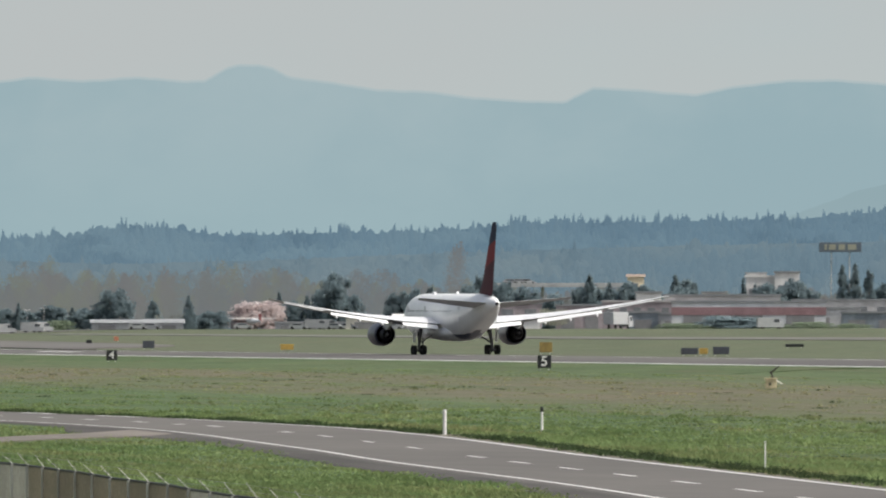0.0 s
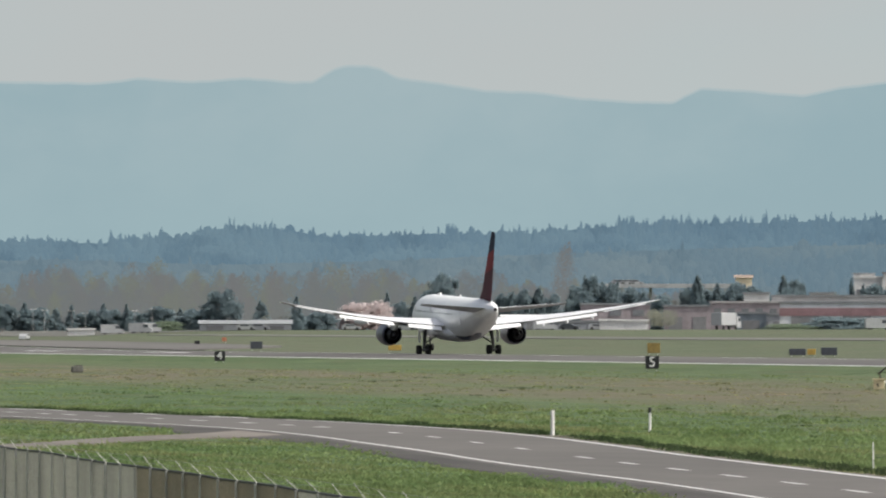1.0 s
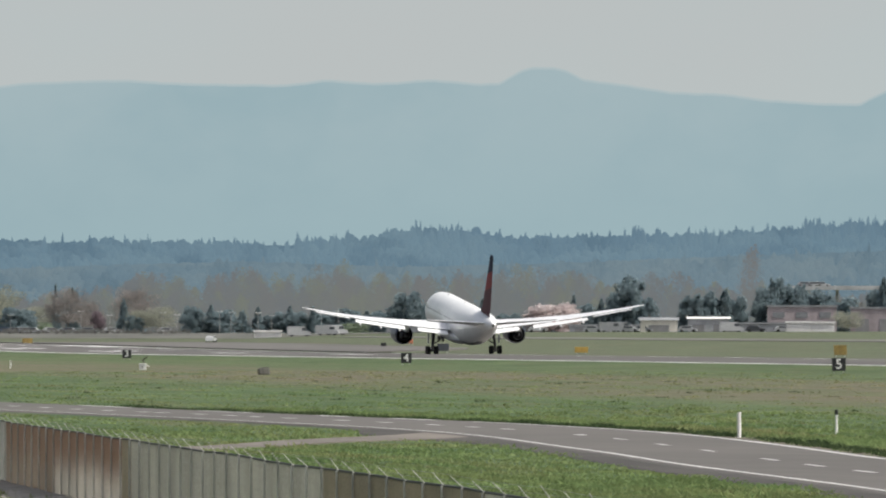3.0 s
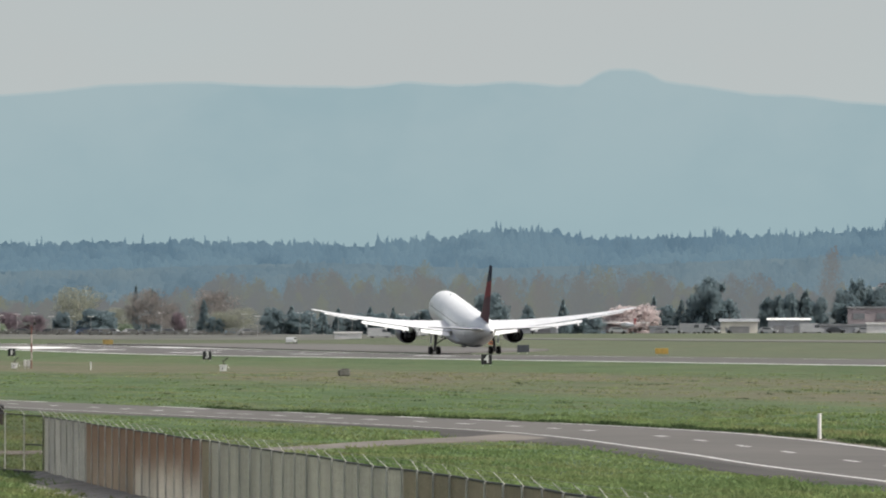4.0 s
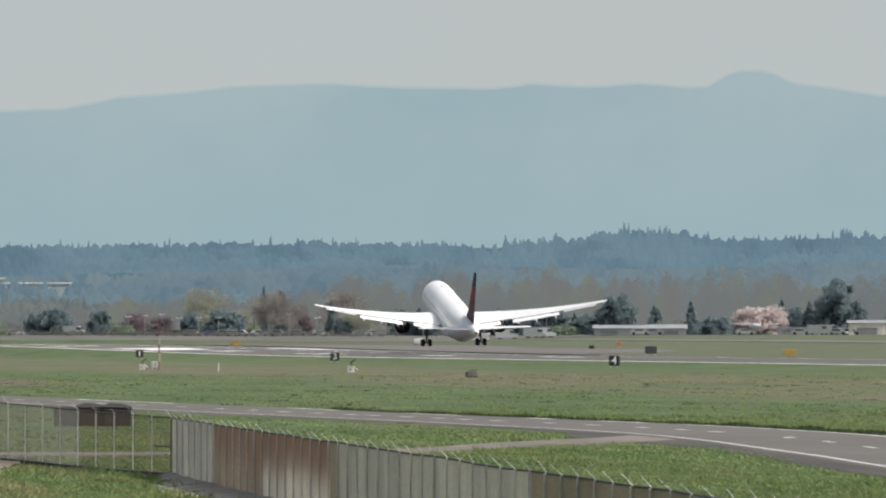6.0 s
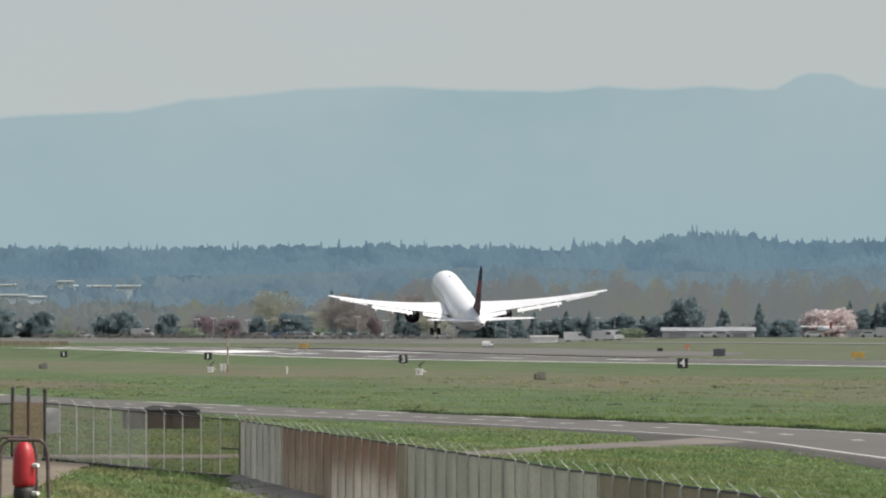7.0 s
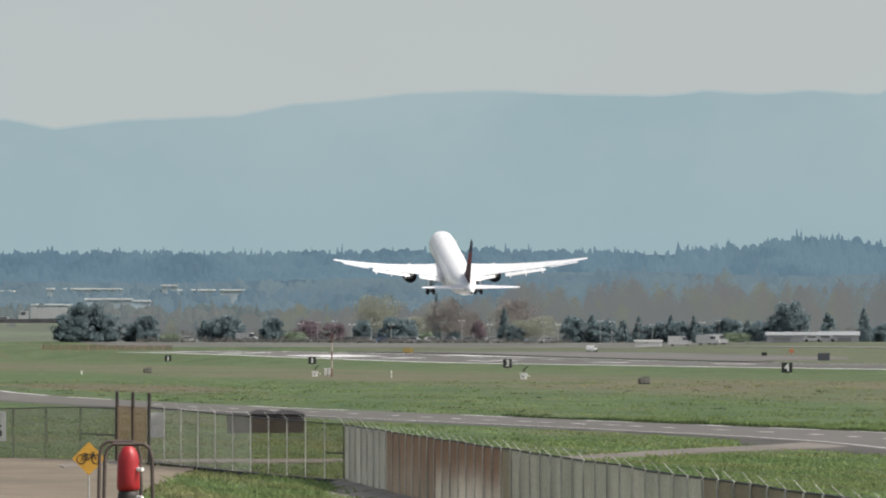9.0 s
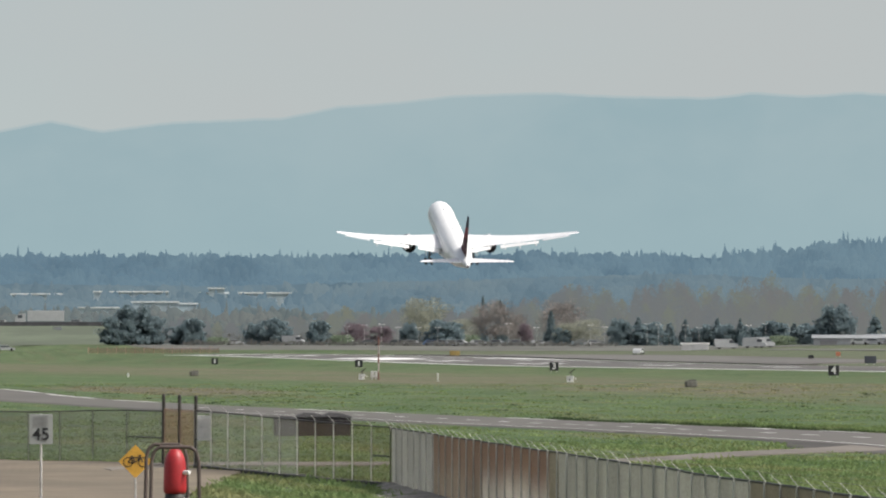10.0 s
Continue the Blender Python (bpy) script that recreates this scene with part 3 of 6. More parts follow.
def forest(name, crest, d, count, size, material, label, lo=-1750, hi=1650, drop=70, seed=1, spires=0.3, lone=()):
    """A far wooded rise: tree crowns crowding its face and breaking its skyline."""
    rng = np.random.default_rng(seed)
    verts, faces = [], []
    for i in range(count + len(lone)):
        b = rng.uniform(lo, hi)
        f = rng.random() ** 1.3
        clump = noise.noise(Vector((b * 0.013, f * 3 + d, 2.0))) + 0.6 * noise.noise(Vector((b * 0.05, d, 4.0)))
        h = interp_at(crest, b) + 5 * noise.fractal(Vector((b * 0.02, d, 7.0)), 1.0, 2.0, 3) - drop * f
        dd = d - 160 * f
        k = STEP * dd
        x, y = spot(b, dd)
        tall = size * rng.uniform(0.35, 1.0) ** 1.4 * 1.7 * (1 + 0.9 * clump)
        spire = rng.random() < spires * (0.35 + 0.65 * float(sm((b + 500) / 600)))
        wide = size * (rng.uniform(0.28, 0.55) if spire else rng.uniform(0.35, 1.1))
        top = h + tall * (0.7 if spire else 0.35) - 5
        if i >= count:
            # lone tall conifers that break the skyline
            (b, top), spire, tall, wide, dd = lone[i - count], True, 26, 8.5, d - 40
            k = STEP * dd
            x, y = spot(b, dd)
        foot = top - tall * 2.6
        o = len(verts)
        prof = ((0.0, 1.0), (0.4, 0.86), (0.68, 0.55), (0.87, 0.26)) if spire else ((0.0, 0.9), (0.45, 1.0), (0.72, 0.86), (0.92, 0.45))
        for q, r in prof:
            for j in range(6):
                a = 1.0472 * j + rng.uniform(-0.25, 0.25)
                rr = wide * k * r * rng.uniform(0.75, 1.25)
                verts.append((x + rr * math.cos(a), y + rr * math.sin(a), high(foot + (top - foot) * (q + rng.uniform(-0.04, 0.04)), dd)))
        verts.append((x + rng.uniform(-0.25, 0.25) * wide * k, y, high(top, dd)))
        for q in range(3):
            for j in range(6):
                faces.append((o + 6 * q + j, o + 6 * q + (j + 1) % 6, o + 6 * q + 6 + (j + 1) % 6, o + 6 * q + 6 + j))
        for j in range(6):
            faces.append((o + 18 + j, o + 18 + (j + 1) % 6, o + 24))
    ob = raw(name, verts, faces, material, True)
    return tagged(ob, label, "woods", kind="stuff")


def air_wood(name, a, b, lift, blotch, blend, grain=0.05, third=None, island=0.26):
    """Far woods as backdrop: foliage with the haze before it mixed in as emission."""
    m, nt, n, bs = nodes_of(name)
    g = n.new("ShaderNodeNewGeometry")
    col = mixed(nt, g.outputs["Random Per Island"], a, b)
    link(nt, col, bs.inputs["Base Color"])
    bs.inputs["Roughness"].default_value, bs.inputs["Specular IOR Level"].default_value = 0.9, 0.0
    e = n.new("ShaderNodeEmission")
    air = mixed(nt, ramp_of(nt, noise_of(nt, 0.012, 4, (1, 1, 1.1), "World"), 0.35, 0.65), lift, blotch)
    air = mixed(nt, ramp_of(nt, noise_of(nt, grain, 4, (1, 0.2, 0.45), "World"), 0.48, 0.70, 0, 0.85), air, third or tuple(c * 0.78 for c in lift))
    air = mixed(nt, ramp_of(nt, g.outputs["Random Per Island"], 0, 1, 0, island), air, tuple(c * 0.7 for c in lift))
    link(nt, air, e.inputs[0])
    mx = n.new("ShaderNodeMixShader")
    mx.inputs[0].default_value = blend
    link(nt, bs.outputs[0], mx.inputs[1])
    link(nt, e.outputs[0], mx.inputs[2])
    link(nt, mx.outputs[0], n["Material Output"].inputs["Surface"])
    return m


def build_woods():
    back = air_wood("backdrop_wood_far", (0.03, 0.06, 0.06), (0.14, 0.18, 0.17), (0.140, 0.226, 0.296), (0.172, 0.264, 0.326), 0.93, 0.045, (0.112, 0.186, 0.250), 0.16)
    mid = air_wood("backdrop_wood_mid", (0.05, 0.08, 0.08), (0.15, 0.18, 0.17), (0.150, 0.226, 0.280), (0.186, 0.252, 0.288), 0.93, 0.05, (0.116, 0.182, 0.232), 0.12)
    hill = [(b, h - 8) for b, h in FOREST_CREST]
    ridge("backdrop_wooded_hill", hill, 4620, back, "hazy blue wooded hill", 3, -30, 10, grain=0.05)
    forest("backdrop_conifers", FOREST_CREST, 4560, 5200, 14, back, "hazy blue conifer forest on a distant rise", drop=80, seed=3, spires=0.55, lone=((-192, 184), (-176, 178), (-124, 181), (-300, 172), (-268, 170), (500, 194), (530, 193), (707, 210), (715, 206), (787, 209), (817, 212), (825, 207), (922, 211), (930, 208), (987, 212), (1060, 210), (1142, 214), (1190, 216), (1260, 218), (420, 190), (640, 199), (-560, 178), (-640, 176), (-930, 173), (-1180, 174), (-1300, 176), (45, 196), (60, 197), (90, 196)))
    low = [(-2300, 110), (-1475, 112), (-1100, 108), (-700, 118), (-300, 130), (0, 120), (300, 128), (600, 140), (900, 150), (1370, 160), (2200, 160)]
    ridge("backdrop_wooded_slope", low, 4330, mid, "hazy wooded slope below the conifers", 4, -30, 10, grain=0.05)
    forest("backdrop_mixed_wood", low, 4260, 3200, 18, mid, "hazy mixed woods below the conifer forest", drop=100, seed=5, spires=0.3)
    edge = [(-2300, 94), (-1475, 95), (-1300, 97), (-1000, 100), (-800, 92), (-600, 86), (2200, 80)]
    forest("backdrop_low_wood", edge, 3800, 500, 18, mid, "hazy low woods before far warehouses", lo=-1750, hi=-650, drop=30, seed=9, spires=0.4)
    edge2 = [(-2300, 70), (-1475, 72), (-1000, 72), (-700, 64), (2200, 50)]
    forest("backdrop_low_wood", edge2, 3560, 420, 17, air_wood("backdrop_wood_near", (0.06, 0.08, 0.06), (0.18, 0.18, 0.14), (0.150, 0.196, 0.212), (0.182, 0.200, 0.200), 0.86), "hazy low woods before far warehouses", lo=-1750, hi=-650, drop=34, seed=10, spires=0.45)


# ---- trees ----
def crown_mesh(name, shape, count, leaf, material, seed):
    """A crown of height 1 and width 1 from many small leaf clumps with gaps between."""
    rng = np.random.default_rng(seed)
    verts, faces = [], []
    lobes = []
    for i in range(64):
        if shape == "cone":
            z = rng.uniform(0.05, 0.98)
            r = 0.5 * (1 - z) ** 0.8 * rng.uniform(0.55, 1.0)
            size = 0.05 + 0.13 * (1 - z)
        elif shape == "bare":
            z = rng.uniform(0.25, 0.95)
            r = 0.5 * math.sin(math.pi * min(1, z * 0.9)) ** 0.6 * rng.uniform(0.2, 1.0)
            size = 0.15
        else:
            z = rng.uniform(0.06, 0.92)
            r = 0.5 * math.sqrt(max(0, 1 - (2 * z - 0.85) ** 2 / 1.5)) * rng.uniform(0.35, 0.9)
            size = rng.uniform(0.09, 0.17)
        a = rng.uniform(0, 6.283)
        lobes.append((r * math.cos(a), r * math.sin(a), z, size))
    if shape == "cone":
        lobes += [(0, 0, 0.5, 0.12), (0, 0, 0.8, 0.06), (0, 0, 0.25, 0.18)]
    if shape == "round":
        lobes += [(0, 0, 0.45, 0.28), (0.1, 0, 0.65, 0.22), (-0.12, 0, 0.35, 0.26), (0.12, 0.1, 0.3, 0.25)]
    for i in range(count):
        cx, cy, cz, s = lobes[rng.integers(len(lobes))]
        v = rng.normal(size=3)
        v *= s * rng.random() ** 0.4 / np.linalg.norm(v)
        p = np.array([cx, cy, cz]) + v * (1, 1, 0.85)
        if shape == "bare":
            up = np.array([v[0] * 2.0, v[1] * 2.0, 0.25 + 0.3 * rng.random()]) * leaf * 2.6
            side = rng.normal(size=3) * leaf * 0.34
            q = [p - side, p + side, p + up]
            o = len(verts)
            verts += [tuple(t) for t in q]
            faces.append((o, o + 1, o + 2))
            continue
        out = np.array([p[0] * 2.0, p[1] * 2.0, 0.06]) + 0.24 * rng.normal(size=3)
        out /= np.linalg.norm(out)
        a = np.cross(out, rng.normal(size=3))
        a *= leaf * rng.uniform(0.6, 1.3) / np.linalg.norm(a)
        b = np.cross(out, a)
        b *= rng.uniform(0.7, 1.3)
        o = len(verts)
        verts += [tuple(p - a), tuple(p + b), tuple(p + a), tuple(p - b)]
        faces.append((o, o + 1, o + 2, o + 3))
    me = bpy.data.meshes.new(name)
    me.from_pydata(verts, [], faces)
    me.materials.append(material)
    return me


def trunk_mesh(name, shape, seed):
    """A tapered trunk with limbs that reach into the crown, height 1."""
    rng = random.Random(seed)
    bm = bmesh.new()
    tube(bm, (0, 0, -0.02), (0, 0, 0.35), 0.03, 0.022, 7)
    tube(bm, (0, 0, 0.35), (0.01, 0, 0.86 if shape != "round" else 0.7), 0.022, 0.006, 6)
    for i in range(9):
        z = rng.uniform(0.22, 0.6)
        a = rng.uniform(0, 6.283)
        r = (0.30 if shape != "cone" else 0.25 * (1 - z)) * rng.uniform(0.6, 1.1)
        tube(bm, (0, 0, z), (r * math.cos(a), r * math.sin(a), z + rng.uniform(0.12, 0.3)), 0.011, 0.003, 5)
    me = bpy.data.meshes.new(name)
    bm.to_mesh(me)
    bm.free()
    me.materials.append(BARK)
    return me


TREES = {}


def tree_kind(key, shape, count, leaf, material):
    TREES[key] = [(trunk_mesh("trunk", shape, 7 + i), crown_mesh("crown", shape, count, leaf, material, 11 * i + len(TREES))) for i in range(3)]


def plant(key, b, d, foot, top, width, label, category="tree", pick=0, name="tree", group="", turn=None):
    """A tree at bearing b: its top h steps over eye level, width in steps."""
    x, y = spot(b, d)
    z0 = float(level(x, y))
    tall = max(1.0, high(top, d) - z0)
    wide = width * STEP * d
    e = thing(name, pose(x, y, z0 - 0.05, 0, 0, (b * 37) % 360 if turn is None else turn), label, category, group)
    tr, cr = TREES[key][pick % 3]
    t = part("trunk", None, None, e, data=tr)
    c = part("crown", None, None, e, data=cr)
    t.scale = (tall * 0.5, tall * 0.5, tall)
    c.scale = (wide * 1.18, wide * 1.18, tall * 1.06)
    return e


def build_trees():
    tree_kind("round", "round", 4600, 0.032, EVERGREEN)
    tree_kind("cone", "cone", 3000, 0.032, EVERGREEN)
    tree_kind("fresh", "round", 3000, 0.026, FRESH)
    tree_kind("blossom", "round", 3600, 0.027, BLOSSOM)
    tree_kind("plum", "round", 3200, 0.027, PLUM)
    tree_kind("bare", "bare", 6000, 0.024, TWIGS)
    tree_kind("olive", "bare", 6000, 0.025, OLIVE)
    dark = "dark evergreen tree at the airfield's far edge"
    # bearing, distance, height over eye level, width, kind
    rows = [
        (4, 2850, 72, 68, "round"), (73, 2850, 54, 38, "cone"), (136, 2850, 60, 30, "cone"), (180, 2860, 36, 52, "round"), (160, 2870, 30, 40, "round"),
        (392, 2880, 102, 62, "round"), (372, 2890, 70, 46, "round"), (425, 2885, 62, 44, "round"), (430, 2870, 58, 40, "cone"), (296, 2880, 66, 24, "cone"), (318, 2890, 52, 44, "round"), (345, 2885, 60, 30, "cone"),
        (502, 2872, 66, 40, "round"), (518, 2870, 71, 26, "cone"), (534, 2876, 75, 40, "round"), (550, 2880, 66, 46, "round"), (564, 2878, 78, 36, "cone"), (585, 2880, 68, 40, "round"),
        (634, 2884, 78, 44, "round"), (648, 2890, 97, 34, "cone"), (668, 2888, 99, 40, "round"), (685, 2880, 82, 48, "round"), (702, 2890, 87, 38, "cone"), (722, 2886, 79, 42, "round"), (655, 2880, 60, 60, "round"),
        (845, 2850, 98, 36, "cone"), (838, 2860, 88, 44, "round"), (880, 2850, 82, 34, "cone"), (905, 2855, 76, 36, "cone"), (930, 2850, 62, 24, "cone"),
        (997, 2850, 94, 40, "cone"), (1020, 2855, 88, 46, "round"), (1005, 2840, 80, 60, "round"), (1118, 2840, 90, 22, "cone"), (1138, 2845, 84, 18, "cone"),
        (1165, 2840, 84, 66, "round"), (1205, 2845, 88, 60, "round"), (1235, 2840, 72, 44, "round"), (1293, 2840, 110, 40, "cone"), (1315, 2840, 112, 38, "cone"), (1340, 2842, 106, 40, "cone"), (1372, 2845, 92, 36, "round"),
        (-40, 2860, 40, 70, "round"), (-105, 2860, 44, 60, "round"), (-150, 2860, 38, 50, "round"), (-195, 2860, 40, 50, "round"), (-70, 2858, 42, 22, "cone"), (-165, 2858, 48, 20, "cone"),
        (-262, 2860, 46, 26, "cone"), (-290, 2860, 42, 30, "cone"), (-345, 2862, 50, 30, "cone"), (-378, 2860, 48, 40, "round"), (-325, 2860, 42, 60, "round"), (-232, 2862, 40, 40, "round"), (-205, 2862, 48, 28, "cone"),
        (-690, 2850, 42, 66, "round"), (-672, 2855, 38, 40, "round"), (-750, 2850, 34, 34, "round"), (-911, 2850, 36, 42, "round"), (-985, 2850, 42, 54, "round"), (-1022, 2855, 32, 40, "round"),
        (-1135, 2850, 40, 46, "round"), (-1150, 2852, 30, 50, "round"), (-1240, 2850, 62, 70, "round"), (-1205, 2852, 46, 52, "round"), (-1268, 2848, 44, 60, "round"), (-620, 2900, 84, 18, "cone"), (-588, 2902, 80, 30, "cone"),
        (-480, 2870, 34, 30, "round"), (-500, 2900, 60, 26, "cone"),
        (925, 2872, 84, 62, "round"), (950, 2874, 80, 50, "round"), (890, 2876, 76, 60, "round"), (865, 2872, 72, 50, "round"), (770, 2880, 66, 70, "round"), (735, 2884, 72, 50, "round"), (1070, 2868, 64, 60, "round"),
    ]
    for i, (b, d, top, w, key) in enumerate(rows):
        top += 9 * float(sm((-600 - b) / 200)) * (d < 2890)
        plant(key, b, d, 0, top, w, "dark conical evergreen at the airfield's far edge" if key == "cone" else dark, pick=i, group="dark trees along the far edge")
    soft = [
        (258, 2865, 52, 86, "blossom", "pale pink blossoming tree beside the yards"), (232, 2868, 48, 50, "blossom", "pale pink blossoming tree beside the yards"), (284, 2868, 54, 50, "blossom", "pale pink blossoming tree beside the yards"),
        (-100, 2840, 20, 70, "fresh", "fresh green spring shrub tree"), (-870, 2845, 22, 44, "fresh", "fresh green spring shrub tree"), (-960, 2848, 16, 40, "fresh", "fresh green spring shrub tree"), (-1090, 2845, 18, 44, "fresh", "fresh green spring shrub tree"), (-640, 2848, 22, 30, "fresh", "fresh green spring shrub tree"),
        (-848, 2856, 40, 60, "plum", "purple-leaved tree among parked cars"), (-800, 2856, 36, 46, "plum", "purple-leaved tree among parked cars"), (-545, 2866, 40, 26, "plum", "purple-leaved tree among parked cars"),
        (-435, 2870, 46, 54, "olive", "budding spring tree with grey-green twigs"), (-470, 2872, 40, 46, "olive", "budding spring tree with grey-green twigs"), (-720, 2960, 84, 74, "olive", "tall budding tree with olive twigs"), (-660, 2900, 46, 60, "olive", "budding spring tree with grey-green twigs"), (-700, 2905, 40, 60, "olive", "budding spring tree with grey-green twigs"),
        (-598, 2885, 76, 70, "bare", "broad leafless reddish tree"), (-560, 2890, 54, 50, "bare", "broad leafless reddish tree"), (-480, 2930, 78, 74, "bare", "broad leafless reddish tree"),
    ]
    for i, (b, d, top, w, key, label) in enumerate(soft):
        plant(key, b, d, 0, top, w, label, pick=i)


def build_bare_belt():
    """The belt of leafless trees behind the yards: too many to count."""
    rng = np.random.default_rng(21)
    tops = [(-1700, 40), (-1350, 34), (-1200, 48), (-950, 58), (-760, 70), (-600, 86), (-420, 112), (-250, 118), (-100, 116), (60, 118), (200, 122), (320, 108), (480, 104), (640, 98), (720, 82), (900, 78), (1100, 72), (1700, 70)]
    # both belts carry the far haze as glow in their material
    for name, share, material, label in (("backdrop_bare_woods", 0.72, air_wood("backdrop_hazy_twigs", (0.17, 0.165, 0.160), (0.22, 0.21, 0.205), (0.160, 0.184, 0.198), (0.186, 0.188, 0.186), 0.88, 0.07, (0.170, 0.190, 0.178)), "belt of tall leafless brownish-grey trees"), ("backdrop_budding_woods", 0.28, air_wood("backdrop_hazy_buds", (0.21, 0.21, 0.15), (0.27, 0.26, 0.20), (0.182, 0.202, 0.172), (0.172, 0.194, 0.190), 0.88, 0.09, (0.198, 0.210, 0.160)), "belt of trees in first olive spring leaf")):
        verts, faces = [], []
        for i in range(int(1050 * share)):
            b = rng.uniform(-1650, 1600)
            dens = interp_at([(-1650, 0.25), (-900, 0.5), (-650, 1.0), (420, 1.0), (700, 0.9), (900, 0.95), (1600, 0.95)], b)
            if rng.random() > dens:
                continue
            d = rng.uniform(3000, 3500)
            top = interp_at(tops, b) * rng.uniform(0.5, 1.0) * (1 + 0.3 * noise.noise(Vector((b * 0.012, 3, 1))))
            x, y = spot(b, d)
            z0 = float(level(x, y))
            tall = max(4.0, high(top, d) - z0)
            wide = tall * rng.uniform(0.35, 0.8)
            if i < 3 and share > 0.5:
                d, b = 3250, 604 + 7 * i
                x, y = spot(b, d)
                z0 = float(level(x, y))
                tall, wide = high(150 + 4 * i, d) - z0, 5.5
            for j in range(760):
                f = min(1.04, rng.random() ** 0.8 + 0.05 * rng.normal())
                f = max(0.02, f)
                a = rng.uniform(0, 6.283)
                r = 0.5 * wide * max(0.05, math.sin(math.pi * min(1, 0.12 + 0.84 * f))) ** 0.7 * rng.random() ** 0.62 * (1 + 0.22 * rng.normal())
                px, py, pz = x + r * math.cos(a), y + r * math.sin(a), z0 + tall * (0.04 + 0.92 * f)
                s = 0.16 + 0.34 * rng.random()
                o = len(verts)
                verts += [(px - 0.2 * s, py, pz), (px + 0.2 * s, py + 0.1 * s, pz), (px + r * math.cos(a) * 0.09 + rng.uniform(-0.6, 0.6), py, pz + s * 1.7)]
                faces.append((o, o + 1, o + 2))
            o = len(verts)
            verts += [(x - 0.16, y, z0), (x + 0.16, y, z0), (x + rng.uniform(-0.1, 0.1) * wide, y, z0 + tall * rng.uniform(0.6, 0.8))]
            faces.append((o, o + 1, o + 2))
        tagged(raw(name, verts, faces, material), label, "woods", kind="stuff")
    # low shrubs at the foot of the belt
    verts, faces = [], []
    for i in range(21200):
        b = rng.uniform(-1195, 1600) if i < 9000 else rng.uniform(640, 1600) if i < 19000 else rng.uniform(-1150, -380)
        d = rng.uniform(2900, 2990) if i < 19000 else rng.uniform(2828, 2838)
        x, y = spot(b, d)
        h = 2.4 + 1.8 * noise.noise(Vector((b * 0.03, 0, 0)))
        if i >= 19000:
            h = 0.75 + 0.9 * noise.noise(Vector((b * 0.06, 8, 0)))
            if h < 0.35:
                continue
        elif i >= 9000:
            h = 7.2 + 3.0 * noise.noise(Vector((b * 0.02, 4, 0)))
        z = float(level(x, y)) + rng.random() * max(0.3, h)
        o = len(verts)
        a = rng.normal(size=(4, 3)) * (0.22, 0.05, 0.34)
        verts += [(x + q[0], y + q[1], z + abs(q[2])) for q in a]
        faces.append((o, o + 1, o + 2, o + 3))
    tagged(raw("scrub", verts, faces, leafy("scrub_twigs", (0.250, 0.240, 0.222), (0.225, 0.228, 0.205), 0.2)), "brown scrub along the foot of the trees", "shrubs", kind="stuff")


# ---- grass ----
def on_paving(x, y):
    if 150 < y < 1150 and along(NEARLINE, y) - 1.5 - 2.0 * math.exp(-((y - 474) / 22) ** 2) < x < along(FARLINE, y) + 0.5:
        return True
    for (x0, y0), (x1, y1) in zip(TRACK, TRACK[1:]):
        lo, hi = min(x0, x1), max(x0, x1)
        if lo <= x <= hi and hi > lo:
            if abs(y - (y0 + (y1 - y0) * (x - x0) / (x1 - x0))) < 5.2:
                return True
    b = (math.atan2(x, y) - BASE) / STEP
    d = math.hypot(x, y)
    if b < -1060:
        if np.interp(b, [-2100, -1300, -1150, -1060], [240, 270, 322, 368]) < d < np.interp(b, [-2100, -1475, -1185, -1060], [470, 424, 380, 372]):
            return True
    return False


TRACK = [spot(120, 492), spot(20, 470), spot(-120, 458), spot(-198, 448), spot(-300, 430), spot(-420, 414), spot(-560, 402), spot(-760, 393), spot(-1000, 388), spot(-1160, 386), spot(-1300, 378)]


